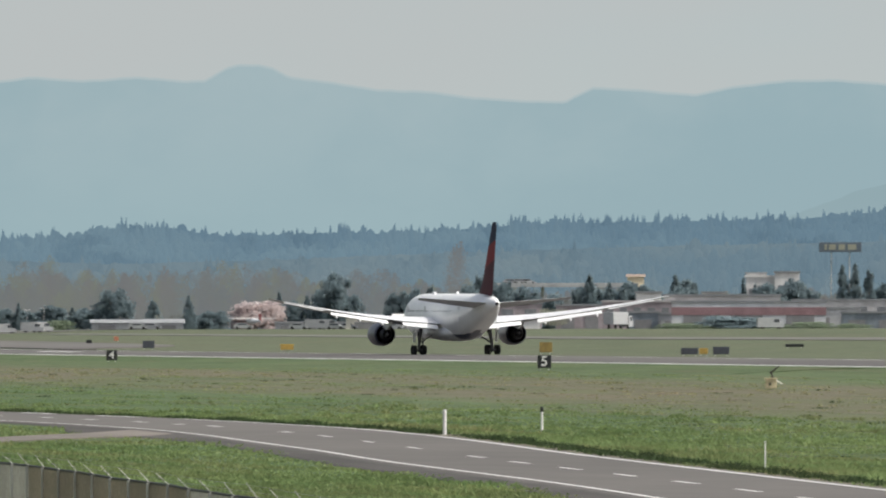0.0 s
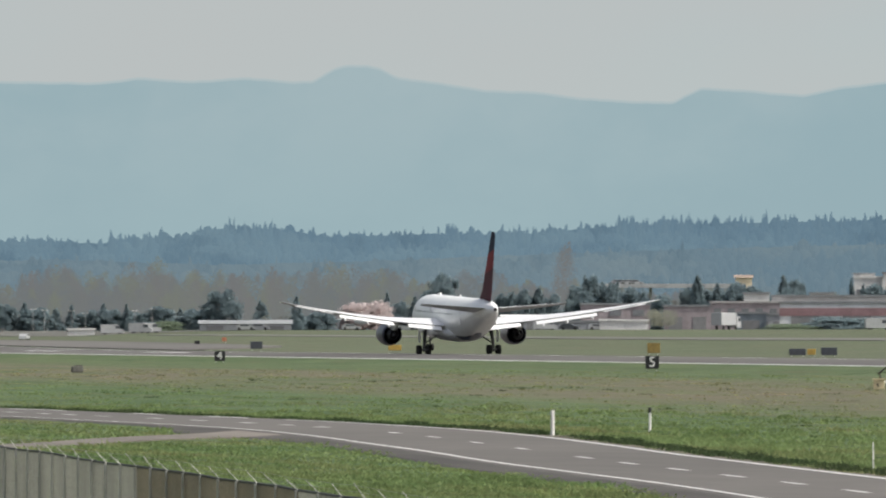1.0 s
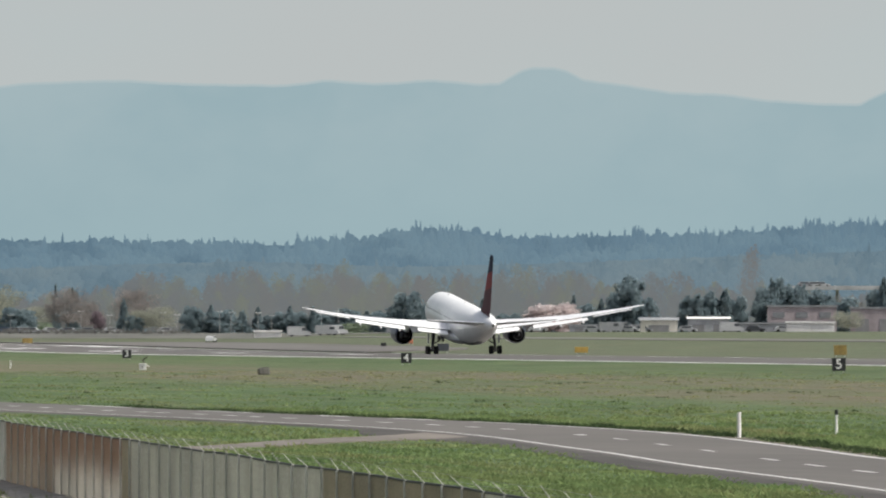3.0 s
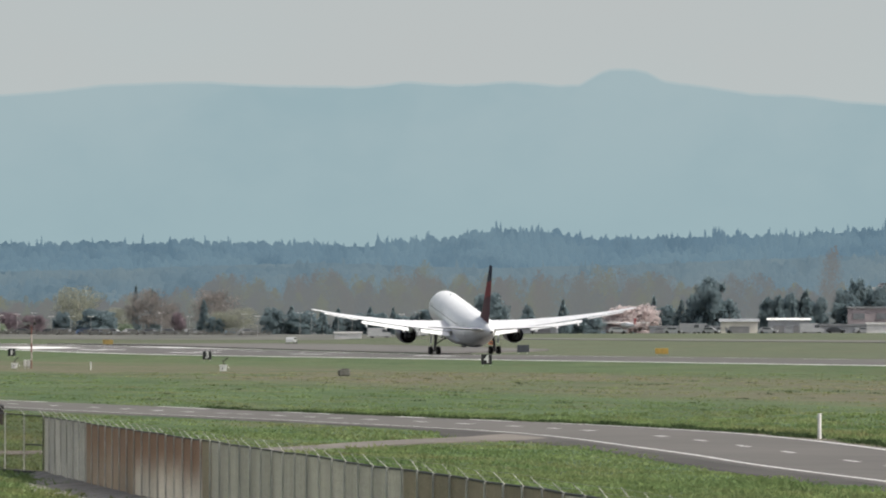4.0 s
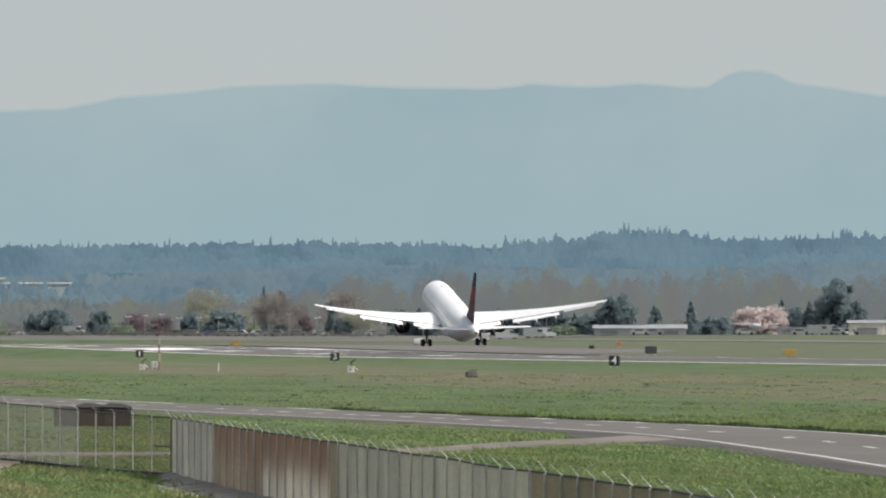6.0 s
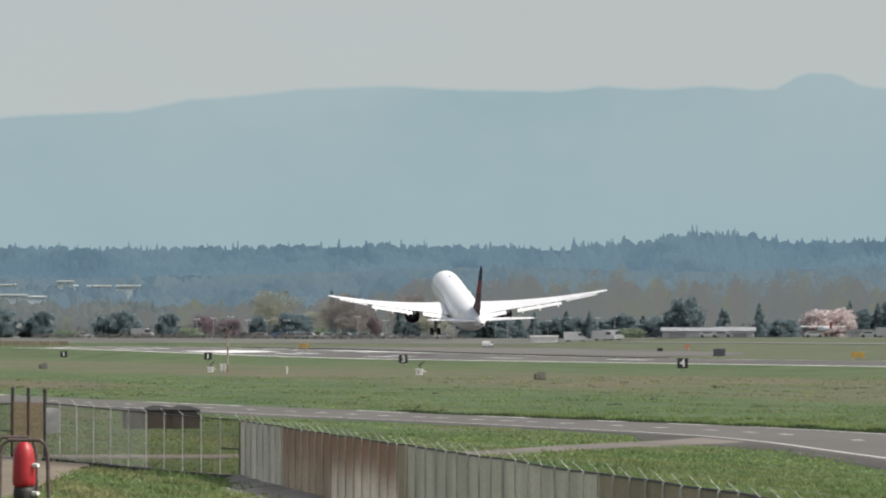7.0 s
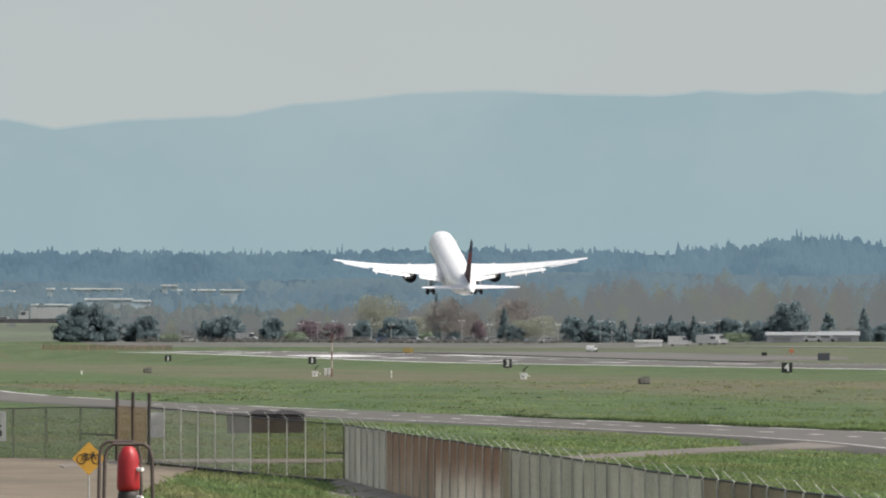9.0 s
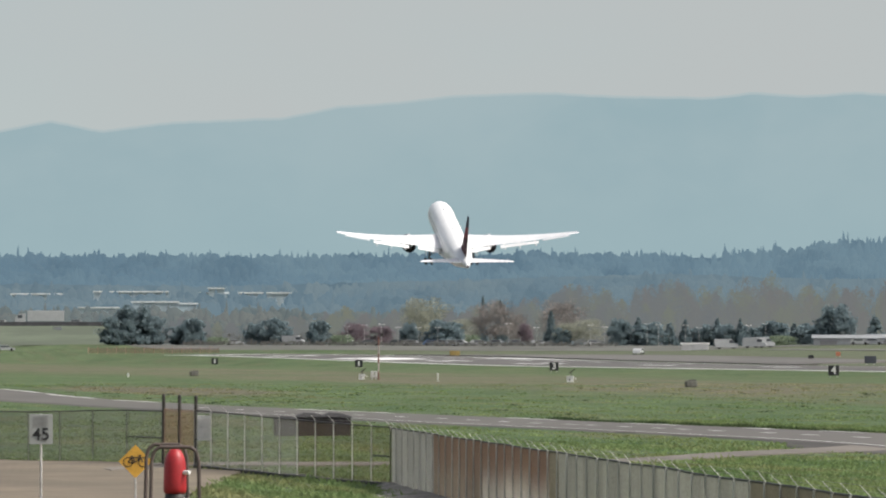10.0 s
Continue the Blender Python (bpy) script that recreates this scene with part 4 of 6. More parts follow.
def build_grass():
    rng = np.random.default_rng(5)
    near_mat = blade_material("grass_blades", (0.125, 0.155, 0.058))
    verts, faces = [], []

    def tuft(x, y, tall, n, spread):
        z = float(level(x, y)) - 0.03
        for k in range(n):
            a = rng.uniform(0, 6.283)
            px, py = x + rng.normal() * spread, y + rng.normal() * spread
            h = tall * rng.uniform(0.5, 1.2)
            w = 0.03 + 0.05 * rng.random()
            lean = rng.normal(size=2) * 0.7 * h
            o = len(verts)
            verts.append((px - w * math.cos(a), py - w * math.sin(a), z))
            verts.append((px + w * math.cos(a), py + w * math.sin(a), z))
            verts.append((px + lean[0], py + lean[1], z + h))
            faces.append((o, o + 1, o + 2))
    for i in range(66000):
        v = 60 + 270 * rng.random() ** 0.8
        b = rng.uniform(-1720, 1600)
        d = EYE / (v * STEP)
        x, y = spot(b, d)
        if on_paving(x, y):
            continue
        lush = max(0.0, 0.45 + 0.6 * noise.noise(Vector((x * 0.12, y * 0.03, 7))) + 0.6 * noise.noise(Vector((x * 0.55, y * 0.08, 3))))
        if rng.random() < 0.94 * float(sm((x - 80) / 36)):
            continue
        tuft(x, y, (0.045 + 0.14 * lush) * min(1.0, 420 / d), 4, 0.16)
    # ranker growth along the far side of the service road
    for i in range(5200):
        y = rng.uniform(255, 620)
        x = along(FARLINE, y) + 2.2 + abs(rng.normal()) * 1.2
        if abs(y - 463) < 5:
            continue
        clump = noise.noise(Vector((y * 0.35, 2, 1)))
        tuft(x, y, 0.16 + 0.24 * max(0, clump + 0.3), 4, 0.15)
    # taller clumps standing out of the sward on both sides of the road
    for i in range(2600):
        y = rng.uniform(270, 640)
        far_side = rng.random() < 0.62
        x = along(FARLINE, y) + 2.5 + 30 * rng.random() ** 1.5 if far_side else along(NEARLINE, y) - 4 - 24 * rng.random()
        if on_paving(x, y) or noise.noise(Vector((x * 0.15, y * 0.03, 5))) < -0.1:
            continue
        tall = rng.uniform(0.10, 0.26)
        for k in range(3):
            tuft(x + rng.normal() * 0.22, y + rng.normal() * 0.4, tall * rng.uniform(0.6, 1.0), 5, 0.10)
    # low mounds far out in the field
    for i in range(2600):
        y = rng.uniform(380, 1150)
        x = along(FARLINE, y) + 6 + 110 * rng.random() ** 1.2
        if x > 180:
            continue
        tall = rng.uniform(0.07, 0.17)
        wide = rng.uniform(0.2, 0.7)
        for k in range(5):
            tuft(x + rng.normal() * wide, y + rng.normal() * 0.6, tall * rng.uniform(0.6, 1.0), 3, 0.12)
    ob = raw("grass", verts, faces, near_mat)
    tagged(ob, "tufted green spring grass on the airfield", "grass", kind="stuff")
    vy, vx = smooth_line(FARLINE, 160, 760, 3)
    # rank clumps at the road's edges, tuft shadows put into their dark colour
    verts, faces = [], []
    for i in range(5200):
        y = 250 + 400 * rng.random()
        if abs(y - 463) < 6:
            continue
        clump = noise.noise(Vector((y * 0.22, 9, 1))) + 0.5 * noise.noise(Vector((y * 0.9, 5, 1)))
        if clump < -0.08:
            continue
        tuft(float(np.interp(y, vy, vx)) + 1.2 + 0.9 * rng.random() ** 1.3, y, 0.13 + 0.30 * clump, 6, 0.16)
    # darker clumps here and there in the field
    for i in range(170):
        y = rng.uniform(330, 1000)
        x = along(FARLINE, y) + 3 + 90 * rng.random() ** 1.5
        tall = rng.uniform(0.07, 0.16)
        for k in range(6):
            tuft(x + rng.normal() * 0.3, y + rng.normal() * 0.5, tall * rng.uniform(0.5, 1.0), 4, 0.10)
    ob = raw("verge_grass", verts, faces, blade_material("verge_blades", (0.040, 0.060, 0.028), (1.1, 1.2, 1.0), (0.45, 1.0), 0.0))
    tagged(ob, "rank grass along the service road's edges, darkened for tuft shade", "grass", kind="stuff")


# ---- the airliner ----
def ring(y, cx, cz, rx, rz, n=28):
    return [(cx + rx * math.sin(6.28319 * i / n), y, cz + rz * math.cos(6.28319 * i / n)) for i in range(n)]


def foil(y_le, chord, x, z, thick, twist=0.0):
    """A wing section, leading edge first along the top."""
    pts = []
    prof = [(0, 0), (0.03, 0.035), (0.12, 0.065), (0.3, 0.08), (0.5, 0.07), (0.75, 0.038), (1.0, 0.004)]
    low = [(0.75, -0.012), (0.5, -0.03), (0.3, -0.04), (0.12, -0.036), (0.03, -0.022)]
    for c, h in prof + low:
        pts.append((x, y_le - c * chord, z + h * thick / 0.12 * chord - math.tan(twist) * (c - 0.3) * chord))
    return pts


def wing_place(s):
    """Leading edge, chord and height of the wing at half-span s."""
    y_le = 8.8 - s * 0.715
    te = -4.1 - max(0.0, s - 7.6) * 0.37 if s > 7.6 else -3.5 - s * 0.079
    z = 3.62 + (s - 2.5) * 0.105 + 0.0037 * max(0.0, s - 2.5) ** 2
    return y_le, y_le - te, z


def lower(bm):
    """Give the faces that look down the second paint: grey, with their shade darkened in."""
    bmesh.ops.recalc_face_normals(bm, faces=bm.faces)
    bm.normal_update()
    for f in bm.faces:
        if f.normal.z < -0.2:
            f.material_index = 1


def build_airliner():
    jet = thing("airliner", pose(0, 0, 0), "white twin-engine airliner with a dark red and blue fin, wheels down", "aircraft")
    zc = 4.55
    st = [(27.4, -0.75, 0.05, 0.05), (27.0, -0.65, 0.55, 0.5), (26.2, -0.5, 1.1, 1.05), (25.0, -0.3, 1.65, 1.7), (23.4, -0.1, 2.15, 2.3), (21.5, 0, 2.42, 2.6), (19, 0, 2.515, 2.7),
          (10, 0, 2.515, 2.7), (0, 0, 2.515, 2.7), (-8, 0, 2.515, 2.7), (-12, 0.18, 2.45, 2.52), (-16, 0.58, 2.2, 2.14), (-20, 1.02, 1.75, 1.66), (-23, 1.28, 1.25, 1.22), (-25.5, 1.42, 0.75, 0.84), (-27.5, 1.5, 0.35, 0.45), (-28.0, 1.52, 0.15, 0.2)]
    bm = bmesh.new()
    loft(bm, [ring(y, 0, zc + dz, rx, rz) for y, dz, rx, rz in st])
    part("fuselage", bm, WHITE, jet, smooth=True)
    # blue belly paint, a skin just outside the hull
    bm = bmesh.new()
    rings = []
    for y, dz, rx, rz in st[7:12]:
        w = float(np.interp(-y, [-10, 0, 8, 12, 16], [0.55, 0.85, 0.70, 0.45, 0.12]))
        rings.append([(1.006 * rx * math.sin(math.pi + a), y, zc + dz + 1.006 * rz * math.cos(math.pi + a)) for a in np.linspace(-w, w, 9)])
    loft(bm, rings, closed=False, caps=False)
    part("belly_paint", bm, NAVY, jet, "dark blue curved belly paint", True)
    # wing box fairing
    bm = bmesh.new()
    loft(bm, [ring(y, 0, 2.7, rx, rz, 20) for y, rx, rz in ((10.5, 0.4, 0.3), (8, 2.4, 0.85), (3, 2.95, 1.1), (-3, 2.9, 1.1), (-7, 2.0, 0.8), (-9.5, 0.3, 0.25))])
    part("belly_fairing", bm, GREYWING, jet, smooth=True)
    # cabin windows: one row a side
    pane = None
    for s in (-1, 1):
        for i in range(62):
            y = 20.5 - i * 0.56
            if -1.0 < y - 4.0 < 0.2:
                continue
            r = float(np.interp(-y, [-21.5, -19, 8, 12, 16], [2.42, 2.515, 2.515, 2.45, 2.2]))
            if pane is None:
                bm = bmesh.new()
                box(bm, 0.03, 0.23, 0.32)
                pane = part("window", bm, paint("cabin_glass", (0.30, 0.31, 0.32), 0.3, 0, 0.1, 1), jet)
                w = pane
            else:
                w = part("window", None, None, jet, data=pane.data)
            w.location = (s * (r * 0.972), y, zc + 0.55)
    # cabin doors, proud outlines
    for s in (-1, 1):
        for y in (19.3, 7.0, -14.5):
            r = float(np.interp(-y, [-19.3, 8, 12, 16], [2.515, 2.515, 2.45, 2.2]))
            bm = bmesh.new()
            box(bm, 0.04, 1.05, 1.85, s * (r * 0.975), y, zc + 0.35, 0.01)
            part("cabin_door", bm, GREYWING, jet)
    # cockpit glazing
    bm = bmesh.new()
    loft(bm, [[(1.02 * rx * math.sin(a), y, zc + dz + 1.02 * rz * math.cos(a)) for a in np.linspace(-1.0, 1.0, 11)] for y, dz, rx, rz in ((25.3, -0.33, 1.55, 1.56), (24.5, -0.22, 1.85, 1.92))], closed=False, caps=False)
    part("cockpit_window", bm, DARKMETAL, jet, "dark cockpit windows", True)
    # aerials and beacon on the crown
    for y, w in ((14.5, 1.7), (-1.5, 0.5)):
        bm = bmesh.new()
        loft(bm, [ring(y + q * w / 2, 0, zc + 2.68, 0.02 + 0.16 * k * (1.5 if w > 1 else 1), 0.02 + 0.26 * k, 10) for q, k in ((1, 0), (0.6, 0.8), (0, 1), (-0.6, 0.8), (-1, 0))])
        part("aerial_fairing", bm, WHITE, jet, smooth=True)
    for s in (-1, 1):
        bm = bmesh.new()
        loft(bm, [foil(wing_place(h)[0], wing_place(h)[1], s * h, wing_place(h)[2], 0.13 - 0.0016 * h, -radians(3.6) * (h / 23) ** 2) for h in (0.5, 2.5, 5, 7.6, 10, 13, 16, 19, 21.5, 23.2)] + [foil(wing_place(23.8)[0] - 0.3, 1.5, s * 23.8, wing_place(23.8)[2] + 0.02, 0.07, -radians(3.6))])
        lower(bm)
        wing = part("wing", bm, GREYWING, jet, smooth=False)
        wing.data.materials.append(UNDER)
        WINGS.append((wing, s))
        # flaps drooped behind the trailing edge
        for h0, h1, droop, chord in ((2.9, 7.1, 0.34, 1.15), (9.0, 16.2, 0.30, 0.95)):
            bm = bmesh.new()
            rings = []
            for h in (h0, h1):
                yl, c, z = wing_place(h)
                c2 = chord * (1 if h == h0 else 0.72)
                yte = yl - c - 0.05
                z -= 0.04
                rings.append([(s * h, yte + 0.05, z - 0.02), (s * h, yte - 0.35 * c2, z - 0.03 - 0.10 * c2), (s * h, yte - c2, z - droop * c2 - 0.12), (s * h, yte - c2, z - droop * c2 - 0.16), (s * h, yte - 0.3 * c2, z - 0.30 - 0.2 * c2), (s * h, yte + 0.1, z - 0.22)])
            loft(bm, rings)
            part("flap", bm, WHITE, wing)
        bm = bmesh.new()
        rings = []
        for h in (17.0, 22.0):
            yl, c, z = wing_place(h)
            yte = yl - c
            rings.append([(s * h, yte + 0.05, z + 0.03), (s * h, yte - 0.45, z - 0.06), (s * h, yte - 0.45, z - 0.10), (s * h, yte + 0.05, z - 0.09)])
        loft(bm, rings)
        part("aileron", bm, GREYWING, wing)
        for h in (4.2, 9.8, 12.6, 15.6):
            yl, c, z = wing_place(h)
            bm = bmesh.new()
            loft(bm, [ring(yl - c + q, s * h, z - 0.28 - dz, r, r * 1.35, 8) for q, r, dz in ((2.0, 0.03, -0.1), (1.1, 0.17, 0), (0.0, 0.19, 0.08), (-0.9, 0.13, 0.3), (-1.5, 0.02, 0.45))])
            part("flap_track_fairing", bm, GREYWING, wing, smooth=True)
        # engine: cowl open at both ends, fan duct, core, tail cone, pylon
        ex, ez, ey = s * 7.92, 2.46, 5.0
        bm = bmesh.new()
        prof = [(3.2, 1.12), (3.35, 1.22), (3.0, 1.33), (1.8, 1.42), (0.2, 1.41), (-1.4, 1.27), (-2.1, 1.17), (-2.1, 1.11), (-1.2, 1.14), (0.5, 1.10), (2.4, 1.07), (3.2, 1.12)]
        loft(bm, [ring(ey + q, ex, ez, r, r, 24) for q, r in prof], caps=False)
        eng = part("engine", bm, NACELLE, jet, "turbofan with a dark blue cowl", True)
        bm = bmesh.new()
        loft(bm, [ring(ey + q, ex, ez, r, r, 20) for q, r in ((1.6, 1.12), (1.5, 0.5), (0, 0.86), (-2.0, 0.80), (-3.3, 0.55), (-3.3, 0.44), (-2.2, 0.46))], caps=True)
        part("core", bm, DARKMETAL, eng, "dark metal core and exhaust", True)
        bm = bmesh.new()
        loft(bm, [ring(ey + q, ex, ez, r, r, 14) for q, r in ((-2.3, 0.36), (-3.3, 0.26), (-4.1, 0.03))])
        part("exhaust_cone", bm, GEARMETAL, eng, smooth=True)
        bm = bmesh.new()
        yl, c, z = wing_place(7.92)
        loft(bm, [[(ex - w, q, za), (ex + w, q, za), (ex + w, q, zb), (ex - w, q, zb)] for q, w, za, zb in ((7.6, 0.06, 3.7, 3.85), (5.5, 0.24, 3.4, z + 0.15), (1.0, 0.26, 3.0, z - 0.1), (-1.8, 0.05, z - 0.5, z - 0.25))])
        part("pylon", bm, GREYWING, eng)
        # tailplane
        bm = bmesh.new()
        rings = []
        for h, yl, c in ((0.3, -19.2, 5.9), (1.2, -19.9, 5.5), (5, -22.6, 3.7), (8.6, -25.1, 2.1), (9.05, -25.7, 1.3)):
            rings.append(foil(yl, c, s * h, 5.65 + 0.112 * h, 0.10, -radians(6.3)))
        loft(bm, rings)
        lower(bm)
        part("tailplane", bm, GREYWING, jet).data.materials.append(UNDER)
        # main gear: leg, brace, doors, tilting truck with four wheels
        bm = bmesh.new()
        tube(bm, (s * 4.15, 0.1, 3.1), (s * 4.42, 0.01, 0.9), 0.22, 0.18, 12)
        tube(bm, (s * 4.42, 0.01, 0.95), (s * 4.45, 0, 0.30), 0.13, 0.13, 10)
        leg = part("main_leg", bm, GEARMETAL, jet)
        bm = bmesh.new()
        tube(bm, (s * 2.4, 0.2, 2.6), (s * 4.38, 0.05, 1.35), 0.09, 0.09, 8)
        part("side_brace", bm, GEARMETAL, leg)
        bm = bmesh.new()
        tube(bm, (s * 4.2, 2.0, 2.9), (s * 4.4, 0.1, 1.25), 0.08, 0.08, 8)
        part("drag_brace", bm, GEARMETAL, leg)
        bm = bmesh.new()
        box(bm, 0.06, 1.5, 1.5, s * 4.95, 0.1, 2.25, 0.02)
        part("gear_door", bm, GREYWING, leg)
        bm = bmesh.new()
        tube(bm, (0, 0.95, 0), (0, -0.95, 0), 0.14, 0.14, 10)
        for q in (-0.71, 0.71):
            tube(bm, (-0.62, q, 0), (0.62, q, 0), 0.09, 0.09, 8)
        me = bpy.data.meshes.new("truck")
        bm.to_mesh(me)
        bm.free()
        me.materials.append(GEARMETAL)
        truck = new("truck", me)
        truck.parent = jet
        for q in (-0.71, 0.71):
            for k in (-0.57, 0.57):
                bm = bmesh.new()
                prof = [(-0.21, 0.30), (-0.21, 0.48), (-0.16, 0.56), (0, 0.585), (0.16, 0.56), (0.21, 0.48), (0.21, 0.30)]
                loft(bm, [[(k + w, q + r * math.cos(a), r * math.sin(a)) for a in np.linspace(0, 6.28319, 21)[:-1]] for w, r in prof])
                part("wheel", bm, TYRE, truck, "black tyre", True)
        TRUCKS.append((truck, s))
    # fin with rudder
    bm = bmesh.new()
    rings = []
    for z, yl, c, th in ((5.7, -13.5, 10.8, 0.35), (6.9, -15.6, 8.9, 0.42), (8.4, -18.3, 7.2, 0.36), (12, -21.8, 5.0, 0.24), (15.2, -24.8, 3.1, 0.15), (15.6, -25.4, 2.3, 0.08)):
        rings.append([(0.62 * w * th, yl - q * c, z) for q, w in ((0, 0), (0.06, 0.45), (0.3, 1), (0.6, 0.75), (1.0, 0.04), (1.0, -0.04), (0.6, -0.75), (0.3, -1), (0.06, -0.45))])
    loft(bm, rings)
    fin = part("fin", bm, FIN, jet, "fin in dark blue with red fields")
    bm = bmesh.new()
    loft(bm, [[(0.02, y, z), (0, y - 0.06, z), (-0.02, y, z)] for z, y in ((6.9, -24.55), (15.2, -27.95))])
    part("rudder_edge", bm, NAVY, fin)
    # auxiliary power unit outlet, tail lamp
    bm = bmesh.new()
    tube(bm, (0, -27.8, zc + 1.51), (0, -28.15, zc + 1.52), 0.22, 0.20, 12)
    part("tail_outlet", bm, DARKMETAL, jet)
    # nose gear
    bm = bmesh.new()
    tube(bm, (0, 22.4, 2.6), (0, 22.5, 0.5), 0.13, 0.10, 10)
    ng = part("nose_leg", bm, GEARMETAL, jet)
    for k in (-0.3, 0.3):
        bm = bmesh.new()
        loft(bm, [[(k + w, 22.5 + r * math.cos(a), 0.46 + r * math.sin(a)) for a in np.linspace(0, 6.28319, 17)[:-1]] for w, r in ((-0.15, 0.25), (-0.15, 0.40), (0, 0.46), (0.15, 0.40), (0.15, 0.25))])
        part("nose_wheel", bm, TYRE, ng, "black tyre", True)
    return jet


TRUCKS, WINGS, TRAFFIC = [], [], []


# ---- signs, fence and small things ----
def lettering(text, size, material, parent, m, name="lettering"):
    cu = bpy.data.curves.new(name, "FONT")
    cu.body, cu.size, cu.extrude, cu.align_x, cu.align_y = text, size, 0.012, "CENTER", "CENTER"
    cu.offset = 0.012 * size
    cu.materials.append(material)
    dg = bpy.context.evaluated_depsgraph_get()
    tmp = new(name, cu)
    dg.update()
    me = bpy.data.meshes.new_from_object(tmp.evaluated_get(bpy.context.evaluated_depsgraph_get()))
    bpy.data.objects.remove(tmp)
    ob = new(name, me)
    ob.parent = parent
    ob.matrix_local = m
    return ob


def build_markers():
    for num, text in ((5, "5"), (4, "4"), (3, "3"), (2, ""), (1, "")):
        x, y = 182.0, 1089 + 304.8 * (5 - num)
        z = float(level(x, y))
        says = "reading " + text if text else "with a worn white figure"
        e = thing("distance_marker", pose(x, y, z, 0, 0, -7), "square black runway distance marker " + says, "sign", "runway distance markers")
        bm = bmesh.new()
        box(bm, 1.24, 0.32, 1.16, 0, 0, 0.80, 0.02)
        board = part("board", bm, BLACKBOARD, e)
        for s in (-0.42, 0.42):
            bm = bmesh.new()
            tube(bm, (s, 0, -0.1), (s, 0, 0.24), 0.05, 0.05, 8)
            part("leg", bm, GALV, e)
        if text:
            for side in (0, 180):
                lettering(text, 1.28, WHITEPAINT, board, pose(0, -0.17 if side == 0 else 0.17, 0.80, 90, 0, side), "figure")
        else:
            bm = bmesh.new()
            box(bm, 0.26, 0.02, 0.8, 0, -0.17, 0.8)
            part("figure", bm, WHITEPAINT, board, "worn white figure")


def board_sign(name, b, d, w, h, lift, material, label, depth=0.3):
    e = thing(name, stand(b, d), label, "sign")
    bm = bmesh.new()
    box(bm, w, depth, h, 0, 0, lift + h / 2, 0.02)
    part("board", bm, material, e)
    for s in (-0.35, 0.35):
        bm = bmesh.new()
        tube(bm, (s * w, 0, -0.1), (s * w, 0, lift + 0.1), 0.06, 0.06, 6)
        part("leg", bm, GALV, e)
    return e


def delineator(b, d, tall, r, black, label):
    e = thing("marker_post", stand(b, d), label, "post", "marker posts")
    bm = bmesh.new()
    tube(bm, (0, 0, -0.1), (0.0, 0, tall), r, r * 0.95, 10)
    part("shaft", bm, WHITEPAINT, e)
    if black:
        bm = bmesh.new()
        tube(bm, (0, 0, tall - 0.18), (0, 0, tall + 0.03), r * 1.12, r * 1.05, 10)
        part("cap", bm, BLACKBOARD, e, "black band")


def light_box(b, d, scale, yellow, label):
    """A small block with a tilted lamp head on a thin arm."""
    e = thing("approach_light", stand(b, d), label, "light fitting")
    bm = bmesh.new()
    box(bm, 0.62 * scale, 0.5 * scale, 0.5 * scale, 0, 0, 0.25 * scale, 0.03)
    box(bm, 0.72 * scale, 0.6 * scale, 0.08 * scale, 0, 0, 0.54 * scale, 0.01)
    part("housing", bm, paint("pale_housing", (0.62, 0.52, 0.33), 0.7, 0, 0.15, 3) if yellow else WHITEPAINT, e)
    bm = bmesh.new()
    box(bm, 0.10 * scale, 0.02, 0.18 * scale, -0.05 * scale, -0.26 * scale, 0.24 * scale)
    part("hatch", bm, DARKSTEEL, e, "dark hatch")
    bm = bmesh.new()
    tube(bm, (0.1 * scale, 0, 0.55 * scale), (0.05 * scale, 0, 0.85 * scale), 0.05 * scale, 0.05 * scale, 8)
    part("stem", bm, DARKSTEEL, e)
    bm = bmesh.new()
    tube(bm, (-0.05 * scale, 0, 0.84 * scale), (0.46 * scale, -0.1, 1.24 * scale), 0.06 * scale, 0.04 * scale, 8)
    part("lamp_head", bm, DARKSTEEL, e)
    bm = bmesh.new()
    tube(bm, (0.2 * scale, 0.1, 0.5 * scale), (0.62 * scale, 0.1, 0.26 * scale), 0.05 * scale, 0.03 * scale, 6)
    part("conduit", bm, WHITEPAINT, e)


